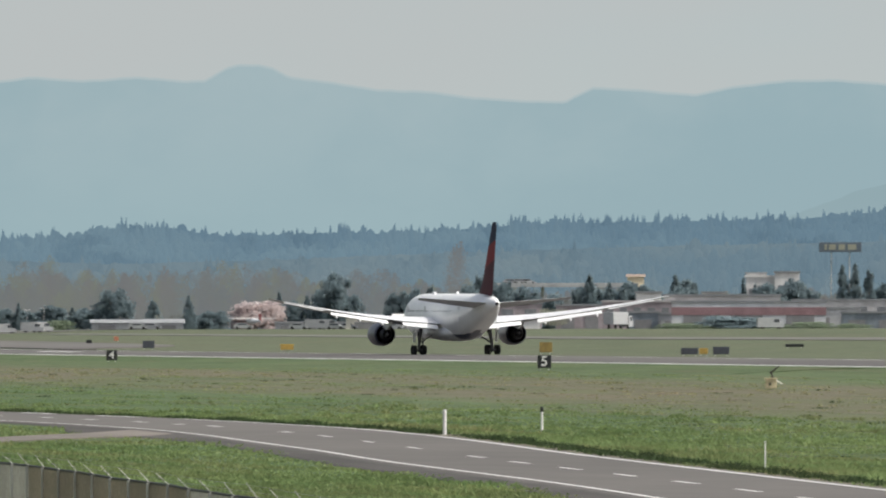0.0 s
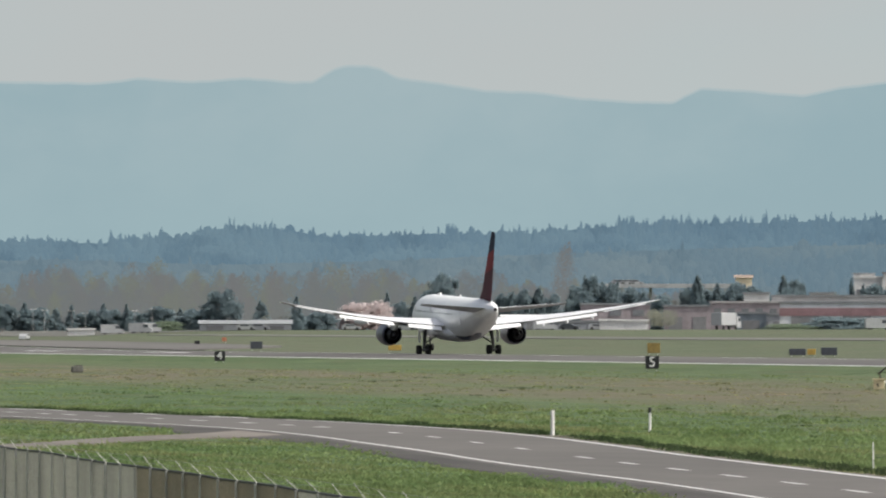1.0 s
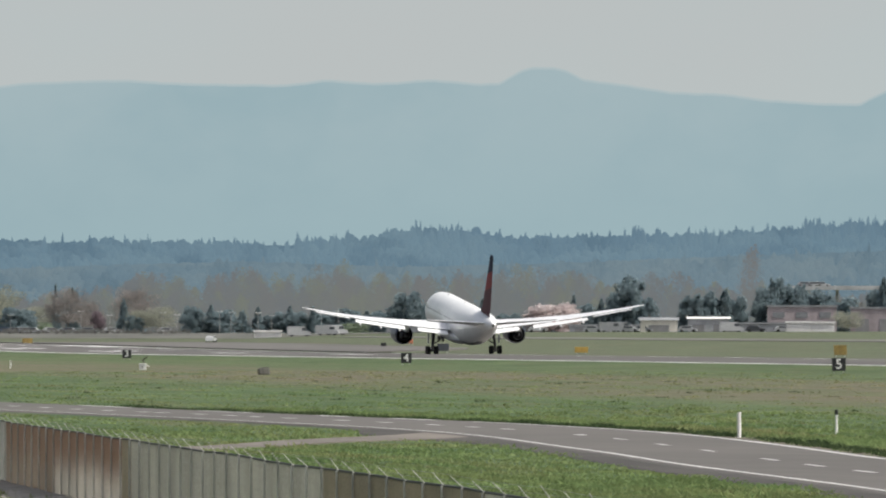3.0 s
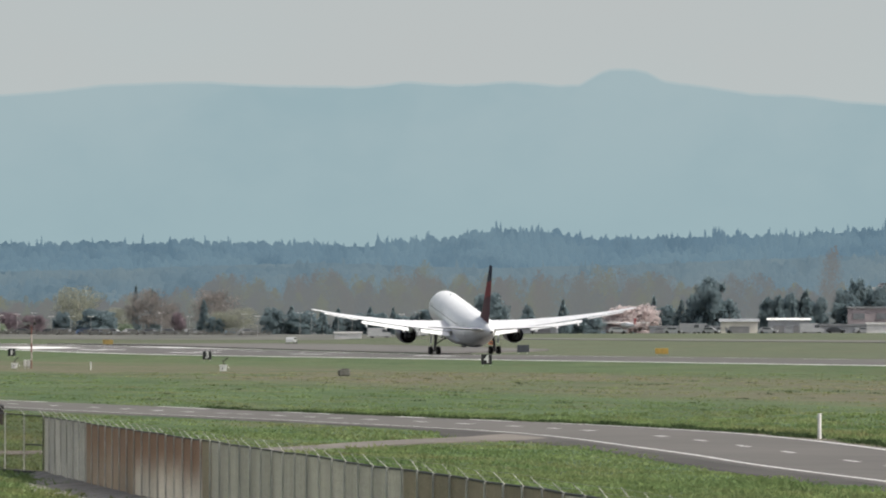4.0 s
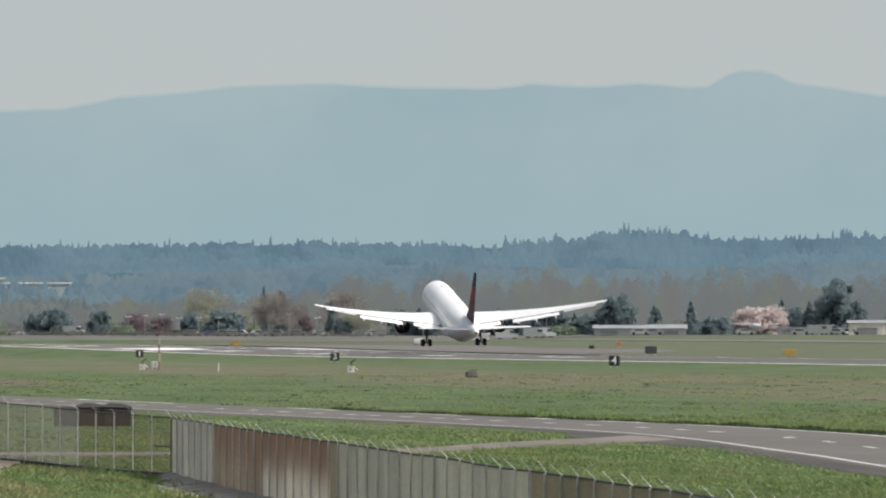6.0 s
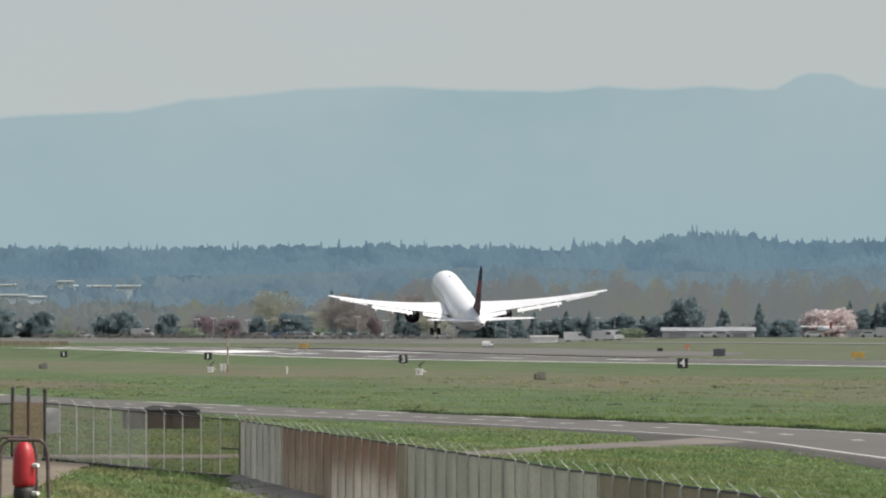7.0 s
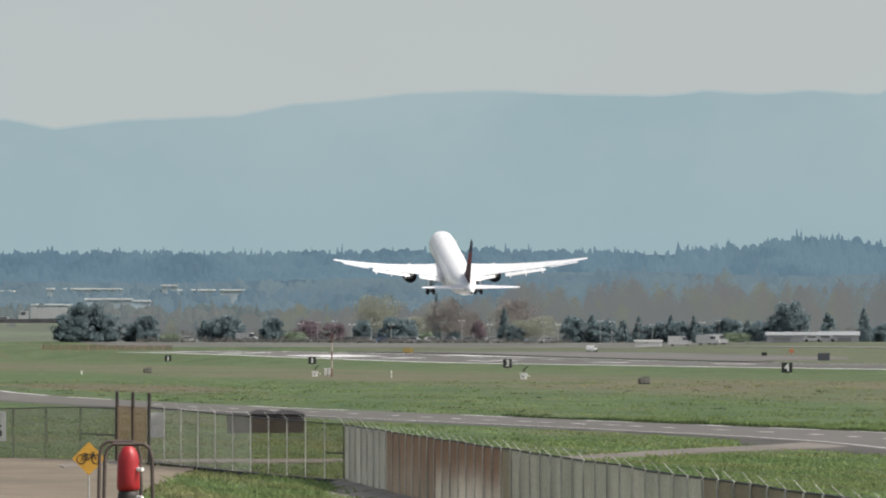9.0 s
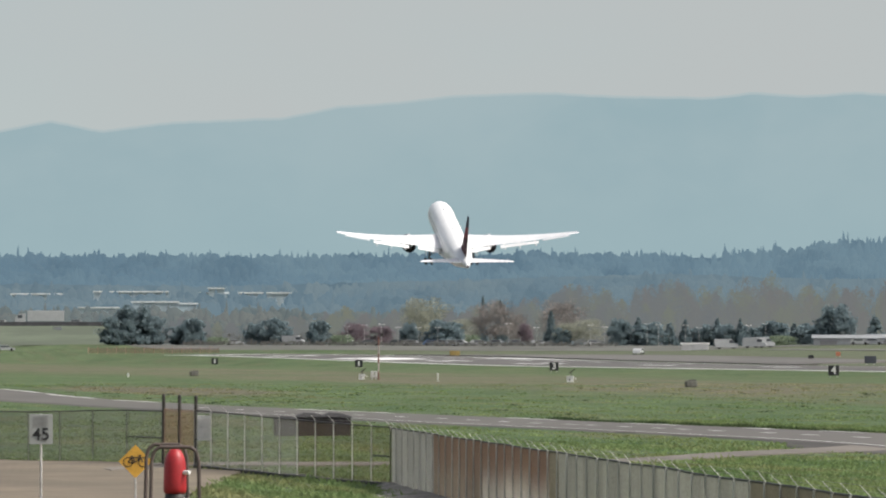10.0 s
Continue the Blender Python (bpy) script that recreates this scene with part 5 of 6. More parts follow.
def build_airfield_things():
    delineator(589, 466, 1.02, 0.075, False, "plain white marker post beside the service road")
    delineator(761, 488, 0.95, 0.055, True, "slim white marker post with a black top")
    delineator(1156, 351, 0.84, 0.022, False, "thin pale marker stake in the verge")
    light_box(1166, 800, 1.2, True, "small yellowish block with a dark tilted lamp")
    light_box(-466, 1208, 1.1, False, "small white block with a tilted lamp")
    light_box(-835, 1314, 1.0, False, "small white block with a tilted lamp")
    delineator(-700, 1260, 0.8, 0.06, False, "thick white marker post in the grass")
    delineator(-1248, 1420, 0.42, 0.10, False, "short pale marker in the grass")
    for b, d in ((-252, 1066), (-1131, 1480)):
        e = thing("equipment_box", stand(b, d, 10), "low dark weathered equipment box in the grass", "box")
        bm = bmesh.new()
        box(bm, 1.0, 0.8, 0.56, 0, 0, 0.28, 0.08)
        part("body", bm, paint("weathered_box", (0.125, 0.122, 0.105), 0.85, 0, 0.3, 2, 0.4), e)
        bm = bmesh.new()
        box(bm, 0.7, 0.6, 0.10, 0.1, 0, 0.60, 0.04)
        part("lid", bm, DARKSTEEL, e)
    # red and white mast with instruments
    e = thing("instrument_mast", stand(-805, 1314), "slim red and white mast with small instruments on top", "mast")
    for i in range(5):
        bm = bmesh.new()
        tube(bm, (0, 0, -0.1 + i * 0.95), (0, 0, 0.85 + i * 0.95), 0.085, 0.075, 8)
        part("mast_section", bm, paint("faded_red", (0.22, 0.10, 0.08), 0.6, 0, 0.15, 3) if i % 2 == 0 else paint("faded_white", (0.40, 0.34, 0.31), 0.6, 0, 0.15, 3), e)
    for s, h in ((-0.35, 4.55), (0.35, 4.75)):
        bm = bmesh.new()
        tube(bm, (0, 0, 4.4), (s, 0, h), 0.04, 0.04, 6)
        box(bm, 0.32, 0.3, 0.30, s, 0, h + 0.12, 0.05)
        part("sensor", bm, DARKSTEEL, e)
    for s in (-0.7, -0.3):
        bm = bmesh.new()
        box(bm, 0.32, 0.3, 0.75, s, 0, 0.55, 0.03)
        tube(bm, (s, 0, -0.1), (s, 0, 0.3), 0.06, 0.06, 6)
        part("cabinet", bm, GALV, e)
    # boards and signs past the runway
    board_sign("guidance_sign", 65, 2030, 2.0, 1.25, 0.25, paint("navy_board", (0.06, 0.066, 0.082), 0.6, 0, 0.2, 1), "dark rectangular taxiway guidance board seen from behind")
    board_sign("guidance_sign", 1022, 1560, 2.2, 0.85, 0.2, paint("navy_board", (0.06, 0.066, 0.082), 0.6, 0, 0.2, 1), "low dark taxiway guidance board seen from behind")
    board_sign("guidance_sign", 1078, 1560, 2.1, 1.0, 0.2, paint("navy_board", (0.06, 0.066, 0.082), 0.6, 0, 0.2, 1), "low dark taxiway guidance board seen from behind")
    board_sign("guidance_sign", 1047, 1568, 1.1, 0.75, 0.25, paint("board_yellow", (0.46, 0.30, 0.07), 0.6, 0, 0.15, 1), "small yellow taxiway guidance board")
    board_sign("guidance_sign", 310, 1930, 2.1, 0.9, 0.25, paint("board_yellow", (0.46, 0.30, 0.07), 0.6, 0, 0.15, 1), "yellow taxiway guidance board beyond the runway")
    board_sign("guidance_sign", 768, 1700, 1.8, 1.4, 0.25, paint("dull_yellow", (0.28, 0.20, 0.06), 0.6, 0, 0.2, 1), "dull yellow taxiway guidance board beyond the runway")
    board_sign("guidance_sign", -670, 2490, 2.1, 1.0, 0.25, paint("dull_yellow", (0.28, 0.20, 0.06), 0.6, 0, 0.2, 1), "dull yellow taxiway guidance board beyond the runway")
    board_sign("guidance_sign", 1208, 1700, 2.6, 0.4, 0.15, BLACKBOARD, "very low dark board in the grass")
    board_sign("guidance_sign", -40, 2300, 1.0, 0.7, 0.2, BLACKBOARD, "small dark board in the grass")
    for b, d, w, h in ((8, 2360, 0.9, 0.8),):
        board_sign("orange_marker", b, d, w, h, 0.3, ORANGE, "bright orange marker board beyond the runway")


def chain_fence(name, a, b, bays, tall0, tall1, fabric_of, arms, label, brace=(), dark=False):
    """A fence run between two plan points: posts, top rail, woven fabric, outward barbed arms."""
    e = thing(name, pose(a[0], a[1], float(level(*a)), 0, 0, 0), label, "fence")
    o = Vector((a[0], a[1], float(level(*a))))
    pts = []
    for i in range(bays + 1):
        f = i / bays
        x, y = a[0] + (b[0] - a[0]) * f, a[1] + (b[1] - a[1]) * f
        sag = 0.03 * noise.noise(Vector((i * 0.31, a[0], 4.0))) + 0.012 * noise.noise(Vector((i * 1.7, a[0], 9.0)))
        pts.append((Vector((x, y, float(level(x, y)))) - o, tall0 + (tall1 - tall0) * f + sag))
    for i, (p, h) in enumerate(pts):
        bm = bmesh.new()
        tube(bm, p + Vector((-0.05, 0, -0.2)), p + Vector((-0.05, 0, h)), 0.018, 0.018, 6)
        post = part("post", bm, paint("dull_post", (0.13, 0.135, 0.115), 0.7, 0, 0.2, 0.8) if dark else paint("fence_post", (0.55, 0.54, 0.50), 0.5, 0.3, 0.25, 0.8), e)
        if arms:
            bm = bmesh.new()
            tube(bm, p + Vector((0, 0, h - 0.02)), p + Vector((arms * (0.8 + 0.4 * random.random()), 0, h + 0.17 + 0.06 * random.random())), 0.009, 0.006, 5)
            part("barb_arm", bm, paint("arm_steel", (0.46, 0.45, 0.42), 0.7, 0, 0.25, 0.8), post)
    for i, ((p, h), (q, k)) in enumerate(zip(pts, pts[1:])):
        bm = bmesh.new()
        g = (q - p).normalized().cross(Vector((0, 0, 1))) * 0.012
        loft(bm, [[p + g + Vector((0, 0, 0.03)), p + g + Vector((0, 0, h)), p - g + Vector((0, 0, h)), p - g + Vector((0, 0, 0.03))], [q + g + Vector((0, 0, 0.03)), q + g + Vector((0, 0, k)), q - g + Vector((0, 0, k)), q - g + Vector((0, 0, 0.03))]])
        part("fabric", bm, fabric_of(i), e)
        bm = bmesh.new()
        tube(bm, p + Vector((0, 0, h)), q + Vector((0, 0, k)), 0.022, 0.022, 6)
        part("top_rail", bm, DARKSTEEL, e)
        if i in brace:
            bm = bmesh.new()
            tube(bm, p + Vector((0, 0, h * 0.5)), q + Vector((0, 0, k * 0.5)), 0.025, 0.025, 6)
            part("brace_rail", bm, DARKSTEEL, e)
    if arms:
        for k in (0.5, 1.0):
            bm = bmesh.new()
            for (p, h), (q, hh) in zip(pts, pts[1:]):
                tube(bm, p + Vector((arms * k, 0, h + 0.2 * k)), q + Vector((arms * k, 0, hh + 0.2 * k)), 0.003, 0.003, 4)
            part("barbed_wire", bm, paint("wire_steel", (0.22, 0.22, 0.19), 0.7, 0, 0.2, 0.8), e)
    return e


def build_fence():
    grey = mesh_wire("fabric_grey", (0.50, 0.495, 0.46), 0.86)
    rust = mesh_wire("fabric_rusty", (0.40, 0.34, 0.275), 0.90, 0.75)
    streaked = mesh_wire("fabric_streaked", (0.62, 0.59, 0.53), 0.90, 0.95)
    olive = mesh_wire("fabric_olive", (0.47, 0.465, 0.41), 0.86)
    brown = mesh_wire("fabric_brown", (0.315, 0.285, 0.217), 0.88)
    thin = mesh_wire("fabric_open", (0.16, 0.16, 0.145), 0.28)
    amber = mesh_wire("fabric_amber", (0.120, 0.096, 0.062), 0.22)
    veil = mesh_wire("fabric_veil", (0.24, 0.24, 0.215), 0.28)
    corner = spot(-781, 348)

    def run_a(i):
        return grey if i < 7 else rust if i < 14 else streaked if i < 22 else brown if i < 23 else olive if i < 39 else brown if i < 48 else olive
    chain_fence("chain_fence", corner, (spot(199, 175.5)[0] - 1.6, 145.0), 57, 1.675, 1.675, run_a, -0.20, "chain-link fence with rusty and grey stretches and angled barbed-wire arms")
    gate_r, gate_l = spot(-1128, 380), spot(-1185, 386)
    chain_fence("chain_fence", gate_r, corner, 11, 1.80, 1.675, lambda i: veil if i < 6 else amber, -0.20, "open chain-link fence beside the gate, barbed-wire arms on top", (0, 10))
    far_end = spot(-1950, 520)
    chain_fence("chain_fence", gate_l, far_end, 16, 1.72, 1.72, lambda i: thin, 0, "plain chain-link fence along the dirt yard", (0,), True)
    # bottom kerb of the gate-side run
    bm = bmesh.new()
    c, g = Vector((*corner, 0)), Vector((*gate_r, 0))
    rings = []
    for i in range(13):
        p = g + (c - g) * i / 12
        z = float(level(p.x, p.y))
        rings.append([(p.x - 0.1, p.y - 0.2, z - 0.1), (p.x + 0.1, p.y - 0.2, z - 0.1), (p.x + 0.1, p.y, z + 0.08 + 0.04 * random.random()), (p.x - 0.1, p.y, z + 0.08)])
    loft(bm, rings)
    tagged(part("fence_kerb", bm, paint("dark_kerb", (0.045, 0.043, 0.04), 0.9, 0, 0.3, 2)), "dark weathered kerb under the fence", "kerb", kind="structure")
    # gravel heaped along the foot of the long run
    bm = bmesh.new()
    rings = []
    end = Vector((spot(199, 175.5)[0] - 1.6, 145.0, 0))
    for i in range(40):
        p = c + (end - c) * (i / 39 * 0.42)
        z = float(level(p.x, p.y))
        w = 0.7 + 0.4 * noise.noise(Vector((i * 0.4, 3, 3))) + 1.5 * float(sm(i / 14))
        up = 0.10 + 0.05 * noise.noise(Vector((i * 0.7, 8, 3)))
        rings.append([(p.x - w, p.y, z - 0.05), (p.x - 0.35 * w, p.y, z + 0.75 * up), (p.x - 0.04, p.y, z + up), (p.x - 0.04, p.y, z - 0.1)])
    loft(bm, rings)
    tagged(part("gravel_berm", bm, paint("fence_gravel", (0.26, 0.24, 0.21), 0.95, 0, 0.3, 0.8, 0.6, where="World")), "low grey gravel berm along the fence's foot", "gravel", kind="structure")
    # gate
    e = thing("gate", stand(-1157, 383), "narrow brownish chain-link gate between tall steel posts", "gate")
    inv = e.matrix_world.inverted()
    for b, d in ((-1185, 386), (-1157, 383), (-1128, 380)):
        x, y = spot(b, d)
        p = inv @ Vector((x, y, float(level(x, y))))
        bm = bmesh.new()
        tube(bm, p + Vector((0, 0, -0.2)), p + Vector((0, 0, 2.22)), 0.055, 0.055, 8)
        tube(bm, p + Vector((0, 0, 2.22)), p + Vector((0, 0, 2.27)), 0.065, 0.03, 8)
        part("gate_post", bm, DARKSTEEL, e)
    leaf = mesh_wire("fabric_gate", (0.22, 0.165, 0.105), 0.50, 0.6)
    for (b0, d0), (b1, d1) in (((-1184, 385.8), (-1158, 383.1)), ((-1156, 382.9), (-1129, 380.1))):
        p, q = [inv @ Vector((*spot(b, d), float(level(*spot(b, d))))) for b, d in ((b0, d0), (b1, d1))]
        u = Vector((0, 0, 1))
        bm = bmesh.new()
        g = (q - p).normalized().cross(u) * 0.02
        loft(bm, [[p + g + u * 0.08, p + g + u * 1.8, p - g + u * 1.8, p - g + u * 0.08], [q + g + u * 0.08, q + g + u * 1.8, q - g + u * 1.8, q - g + u * 0.08]])
        part("gate_leaf", bm, leaf, e)
    # notice on the fence
    x, y = spot(-1112, 377.5)
    z = float(level(x, y))
    e = thing("notice", pose(x - 0.05, y - 0.3, z + 1.28, 0, 0, -5), "faded white notice board fixed to the fence", "sign")
    bm = bmesh.new()
    box(bm, 0.42, 0.02, 0.78, 0, 0, 0, 0.004)
    part("panel", bm, paint("faded_notice", (0.5, 0.5, 0.48), 0.7, 0, 0.1, 4), e)
    for k in range(5):
        bm = bmesh.new()
        box(bm, 0.30 - 0.04 * (k % 2), 0.006, 0.045, 0, -0.014, 0.26 - 0.12 * k)
        part("text_bar", bm, GALV, e)


def build_yard():
    # diamond cycle sign
    d = 306
    e = thing("cycle_sign", stand(-1235, d), "yellow diamond cycle warning sign on a thin steel post", "sign")
    zc = high(-202, d) - float(level(*spot(-1235, d)))
    bm = bmesh.new()
    tube(bm, (0, 0.03, -0.2), (0, 0.03, zc + 0.3), 0.024, 0.024, 8)
    part("post", bm, GALV, e)
    bm = bmesh.new()
    box(bm, 0.60, 0.012, 0.60, 0, 0, 0, 0.0, Matrix.Rotation(radians(45), 4, "Y"))
    bmesh.ops.translate(bm, vec=(0, 0, zc), verts=bm.verts)
    plate = part("plate", bm, YELLOW, e)

    def hoop(cx, cz, r, w):
        bm = bmesh.new()
        n = 20
        loft(bm, [[(cx + q * math.cos(a), -0.012, zc + cz + q * math.sin(a)) for q in (r - w, r + w)] for a in np.linspace(0, 6.28319, n + 1)], closed=False, caps=False)
        part("wheel_symbol", bm, BLACKBOARD, plate)
    hoop(-0.19, -0.02, 0.115, 0.013)
    hoop(0.19, -0.02, 0.115, 0.013)
    bm = bmesh.new()
    for (x0, z0), (x1, z1) in (((-0.19, -0.02), (-0.08, 0.10)), ((-0.08, 0.10), (0.12, 0.10)), ((-0.08, 0.10), (0.0, -0.02)), ((0.0, -0.02), (0.12, 0.10)), ((-0.19, -0.02), (0.0, -0.02)), ((0.19, -0.02), (0.11, 0.15)), ((0.07, 0.16), (0.15, 0.15)), ((-0.13, 0.13), (-0.05, 0.13))):
        tube(bm, (x0, -0.012, zc + z0), (x1, -0.012, zc + z1), 0.013, 0.013, 6)
    part("frame_symbol", bm, BLACKBOARD, plate)
    # speed sign
    d = 310
    e = thing("speed_sign", stand(-1402, d), "white speed limit sign reading 45 on a steel post", "sign")
    zc = high(-145, d) - float(level(*spot(-1402, d)))
    bm = bmesh.new()
    tube(bm, (0, 0.035, -0.2), (0, 0.035, zc + 0.4), 0.03, 0.03, 8)
    part("post", bm, GALV, e)
    bm = bmesh.new()
    box(bm, 0.60, 0.014, 0.77, 0, 0, zc, 0.003)
    plate = part("plate", bm, paint("sign_white", (0.33, 0.345, 0.33), 0.6, 0, 0.05, 3), e)
    lettering("45", 0.44, BLACKBOARD, plate, pose(0, -0.012, zc - 0.14, 90, 0, 0), "figures")
    lettering("SPEED", 0.15, paint("faded_black", (0.30, 0.30, 0.29), 0.6, 0, 0.1, 2), plate, pose(0, -0.012, zc + 0.27, 90, 0, 0), "words")
    lettering("LIMIT", 0.15, paint("faded_black", (0.30, 0.30, 0.29), 0.6, 0, 0.1, 2), plate, pose(0, -0.012, zc + 0.13, 90, 0, 0), "words")
    # red hydrant within bent guard pipes
    d = 292
    e = thing("hydrant", stand(-1165, d), "red domed hydrant with a dark base and pale cap", "hydrant")
    k = 0.275
    bm = bmesh.new()
    loft(bm, [[(r * k * math.cos(a), r * k * math.sin(a), z) for a in np.linspace(0, 6.28319, 19)[:-1]] for z, r in ((0.46, 0.85), (0.52, 1.0), (0.62, 1.02), (1.20, 0.95), (1.36, 0.82), (1.50, 0.55), (1.56, 0.25), (1.60, 0.1))])
    part("dome", bm, REDPAINT, e, "red domed barrel", True)
    bm = bmesh.new()
    loft(bm, [[(r * k * math.cos(a), r * k * math.sin(a), z) for a in np.linspace(0, 6.28319, 15)[:-1]] for z, r in ((-0.1, 1.0), (0.35, 0.95), (0.46, 0.85))])
    part("base", bm, DARKSTEEL, e, "dark base", True)
    for s, z in ((1, 0.98), (1, 0.3)):
        bm = bmesh.new()
        tube(bm, (s * k * 0.7, -0.12, z), (s * k * 1.25, -0.26, z), 0.06, 0.05, 10)
        part("cap", bm, WHITEPAINT, e, "pale metal cap")
    for n, (b, dd, w, h) in enumerate(((-1165, 288, 1.18, 1.62), (-1180, 296, 1.05, 1.62))):
        g = thing("guard_hoop", stand(b, dd), "bent dark steel guard pipe beside the hydrant", "barrier", "hydrant guards")
        bm = bmesh.new()
        pts = [(-w / 2, 0, -0.15), (-w / 2 + 0.03, 0, h * 0.8), (-w / 2 + 0.09, 0, h * 0.94), (-w / 2 + 0.22, 0, h), (w / 2 - 0.22, 0, h), (w / 2 - 0.09, 0, h * 0.94), (w / 2 - 0.03, 0, h * 0.8), (w / 2, 0, -0.15)]
        for p, q in zip(pts, pts[1:]):
            tube(bm, p, q, 0.045, 0.045, 8)
        part("pipe", bm, paint("brown_pipe", (0.10, 0.075, 0.065), 0.6, 0.2, 0.2, 3), g)
    # dark bins beyond the fence
    for b, w, h, name, mat in ((-968, 1.1, 0.85, "grey", paint("bin_grey", (0.060, 0.055, 0.060), 0.8, 0, 0.2, 2)), (-925, 1.25, 1.0, "brown", paint("bin_brown", (0.022, 0.016, 0.020), 0.8, 0, 0.2, 2)), (-880, 1.25, 1.0, "brown", paint("bin_brown", (0.022, 0.016, 0.020), 0.8, 0, 0.2, 2))):
        e = thing("waste_skip", stand(b, 542, 4), "dark " + name + " lidded waste skip on the grass", "skip", "waste skips")
        bm = bmesh.new()
        loft(bm, [[(-w / 2 * q, -0.6, z), (w / 2 * q, -0.6, z), (w / 2 * q, 0.6, z), (-w / 2 * q, 0.6, z)] for z, q in ((0.0, 0.94), (0.1, 0.95), (h * 0.85, 1.0))])
        part("body", bm, mat, e)
        bm = bmesh.new()
        loft(bm, [[(x, -0.64, h * 0.85), (x, -0.3, z), (x, 0.3, z + 0.02), (x, 0.64, h * 0.85)] for x, z in ((-w / 2 - 0.03, h * 0.9), (-w / 4, h * 1.04), (w / 5, h * 1.0), (w / 2 + 0.03, h * 0.88))])
        part("lid", bm, paint("lid_black", (0.022, 0.02, 0.02), 0.7, 0, 0.2, 2), e)


# ---- far buildings and vehicles ----
def hall(b, d, w, h, deep, wall, roof, label, name="building", lift=0.0, bands=(), doors=0, windows=0, pitch=0.0, category="building"):
    """A far building: walls, roof with its edge, window and door openings set in."""
    e = thing(name, stand(b, d, 0, lift), label, category)
    bm = bmesh.new()
    box(bm, w, deep, h, 0, 0, h / 2 - 0.2)
    walls = part("wall", bm, wall, e)
    bm = bmesh.new()
    if pitch:
        loft(bm, [[(x, -deep / 2 - 0.4, h - 0.2), (x, 0, h + pitch), (x, deep / 2 + 0.4, h - 0.2)] for x in (-w / 2 - 0.4, w / 2 + 0.4)])
    else:
        box(bm, w + 0.5, deep + 0.5, 0.45, 0, 0, h)
    part("roof", bm, roof, e)
    for z0, z1, m in bands:
        bm = bmesh.new()
        box(bm, w + 0.1, 0.16, z1 - z0, 0, -deep / 2 - 0.08, (z0 + z1) / 2)
        part("band", bm, m, walls)
    for i in range(doors):
        x = -w / 2 + w * (i + 0.5) / doors
        bm = bmesh.new()
        box(bm, w / doors * 0.55, 0.14, h * 0.55, x, -deep / 2 - 0.05, h * 0.275)
        part("door", bm, paint("door_grey", (0.24, 0.24, 0.24), 0.8, 0, 0.1, 0.5), walls)
    for i in range(windows):
        x = -w / 2 + w * (i + 0.5) / windows
        bm = bmesh.new()
        box(bm, w / windows * 0.5, 0.14, h * 0.22, x, -deep / 2 - 0.05, h * 0.66)
        part("window", bm, paint("far_glass", (0.22, 0.23, 0.24), 0.2, 0, 0.1, 1), walls)
    return e


def vehicle(b, d, kind, colour, label, turn=0.0, lift=0.0):
    e = thing("truck" if kind == "lorry" else "van" if kind == "van" else "car", stand(b, d, turn, lift), label, "vehicle", "vehicles at the far edge")
    length, tall = {"lorry": (12.5, 3.7), "van": (5.4, 2.3), "car": (4.5, 1.45)}[kind]
    bm = bmesh.new()
    if kind == "lorry":
        box(bm, length * 0.74, 2.4, tall - 1.0, -length * 0.12, 0, 1.0 + (tall - 1.0) / 2, 0.05)
    elif kind == "van":
        loft(bm, [[(-length / 2, y, 0.35), (length / 2, y, 0.35), (length / 2, y, 1.05), (length / 2 - 0.9, y, 1.3), (length / 2 - 1.5, y, tall), (-length / 2, y, tall)] for y in (-0.95, 0.95)])
    else:
        loft(bm, [[(-length / 2, y, 0.3), (length / 2, y, 0.3), (length / 2, y, 0.75), (length * 0.28, y, 0.9), (length * 0.12, y, tall), (-length * 0.3, y, tall), (-length * 0.45, y, 0.95)] for y in (-0.85, 0.85)])
    part("body", bm, paint("body_" + colour, {"white": (0.42, 0.43, 0.43), "red": (0.4, 0.05, 0.04), "grey": (0.3, 0.31, 0.32), "dark": (0.06, 0.065, 0.07), "blue": (0.10, 0.15, 0.25)}[colour], 0.35, 0, 0.05, 1), e)
    if kind == "lorry":
        bm = bmesh.new()
        loft(bm, [[(length * 0.29, y, 0.5), (length * 0.5, y, 0.5), (length * 0.5, y, 1.6), (length * 0.44, y, 2.9), (length * 0.29, y, 2.9)] for y in (-1.15, 1.15)])
        part("cab", bm, paint("body_white", (0.75, 0.75, 0.74), 0.35, 0, 0.05, 1), e)
    bm = bmesh.new()
    z0, z1 = {"lorry": (1.8, 2.6), "van": (1.35, 2.0), "car": (0.95, 1.32)}[kind]
    x = {"lorry": length * 0.40, "van": length * 0.22, "car": -0.2}[kind]
    box(bm, {"lorry": 1.2, "van": 1.1, "car": 2.0}[kind], {"lorry": 2.36, "van": 1.94, "car": 1.74}[kind], z1 - z0, x, 0, (z0 + z1) / 2)
    part("window", bm, paint("dark_glass", (0.10, 0.11, 0.12), 0.1, 0, 0.1, 1), e)
    for q in (-0.3, 0.32):
        for y in (-0.8, 0.8):
            bm = bmesh.new()
            r = 0.5 if kind == "lorry" else 0.34
            tube(bm, (q * length, y - 0.12, r), (q * length, y + 0.12, r), r, r, 12)
            part("wheel", bm, TYRE, e)
    return e


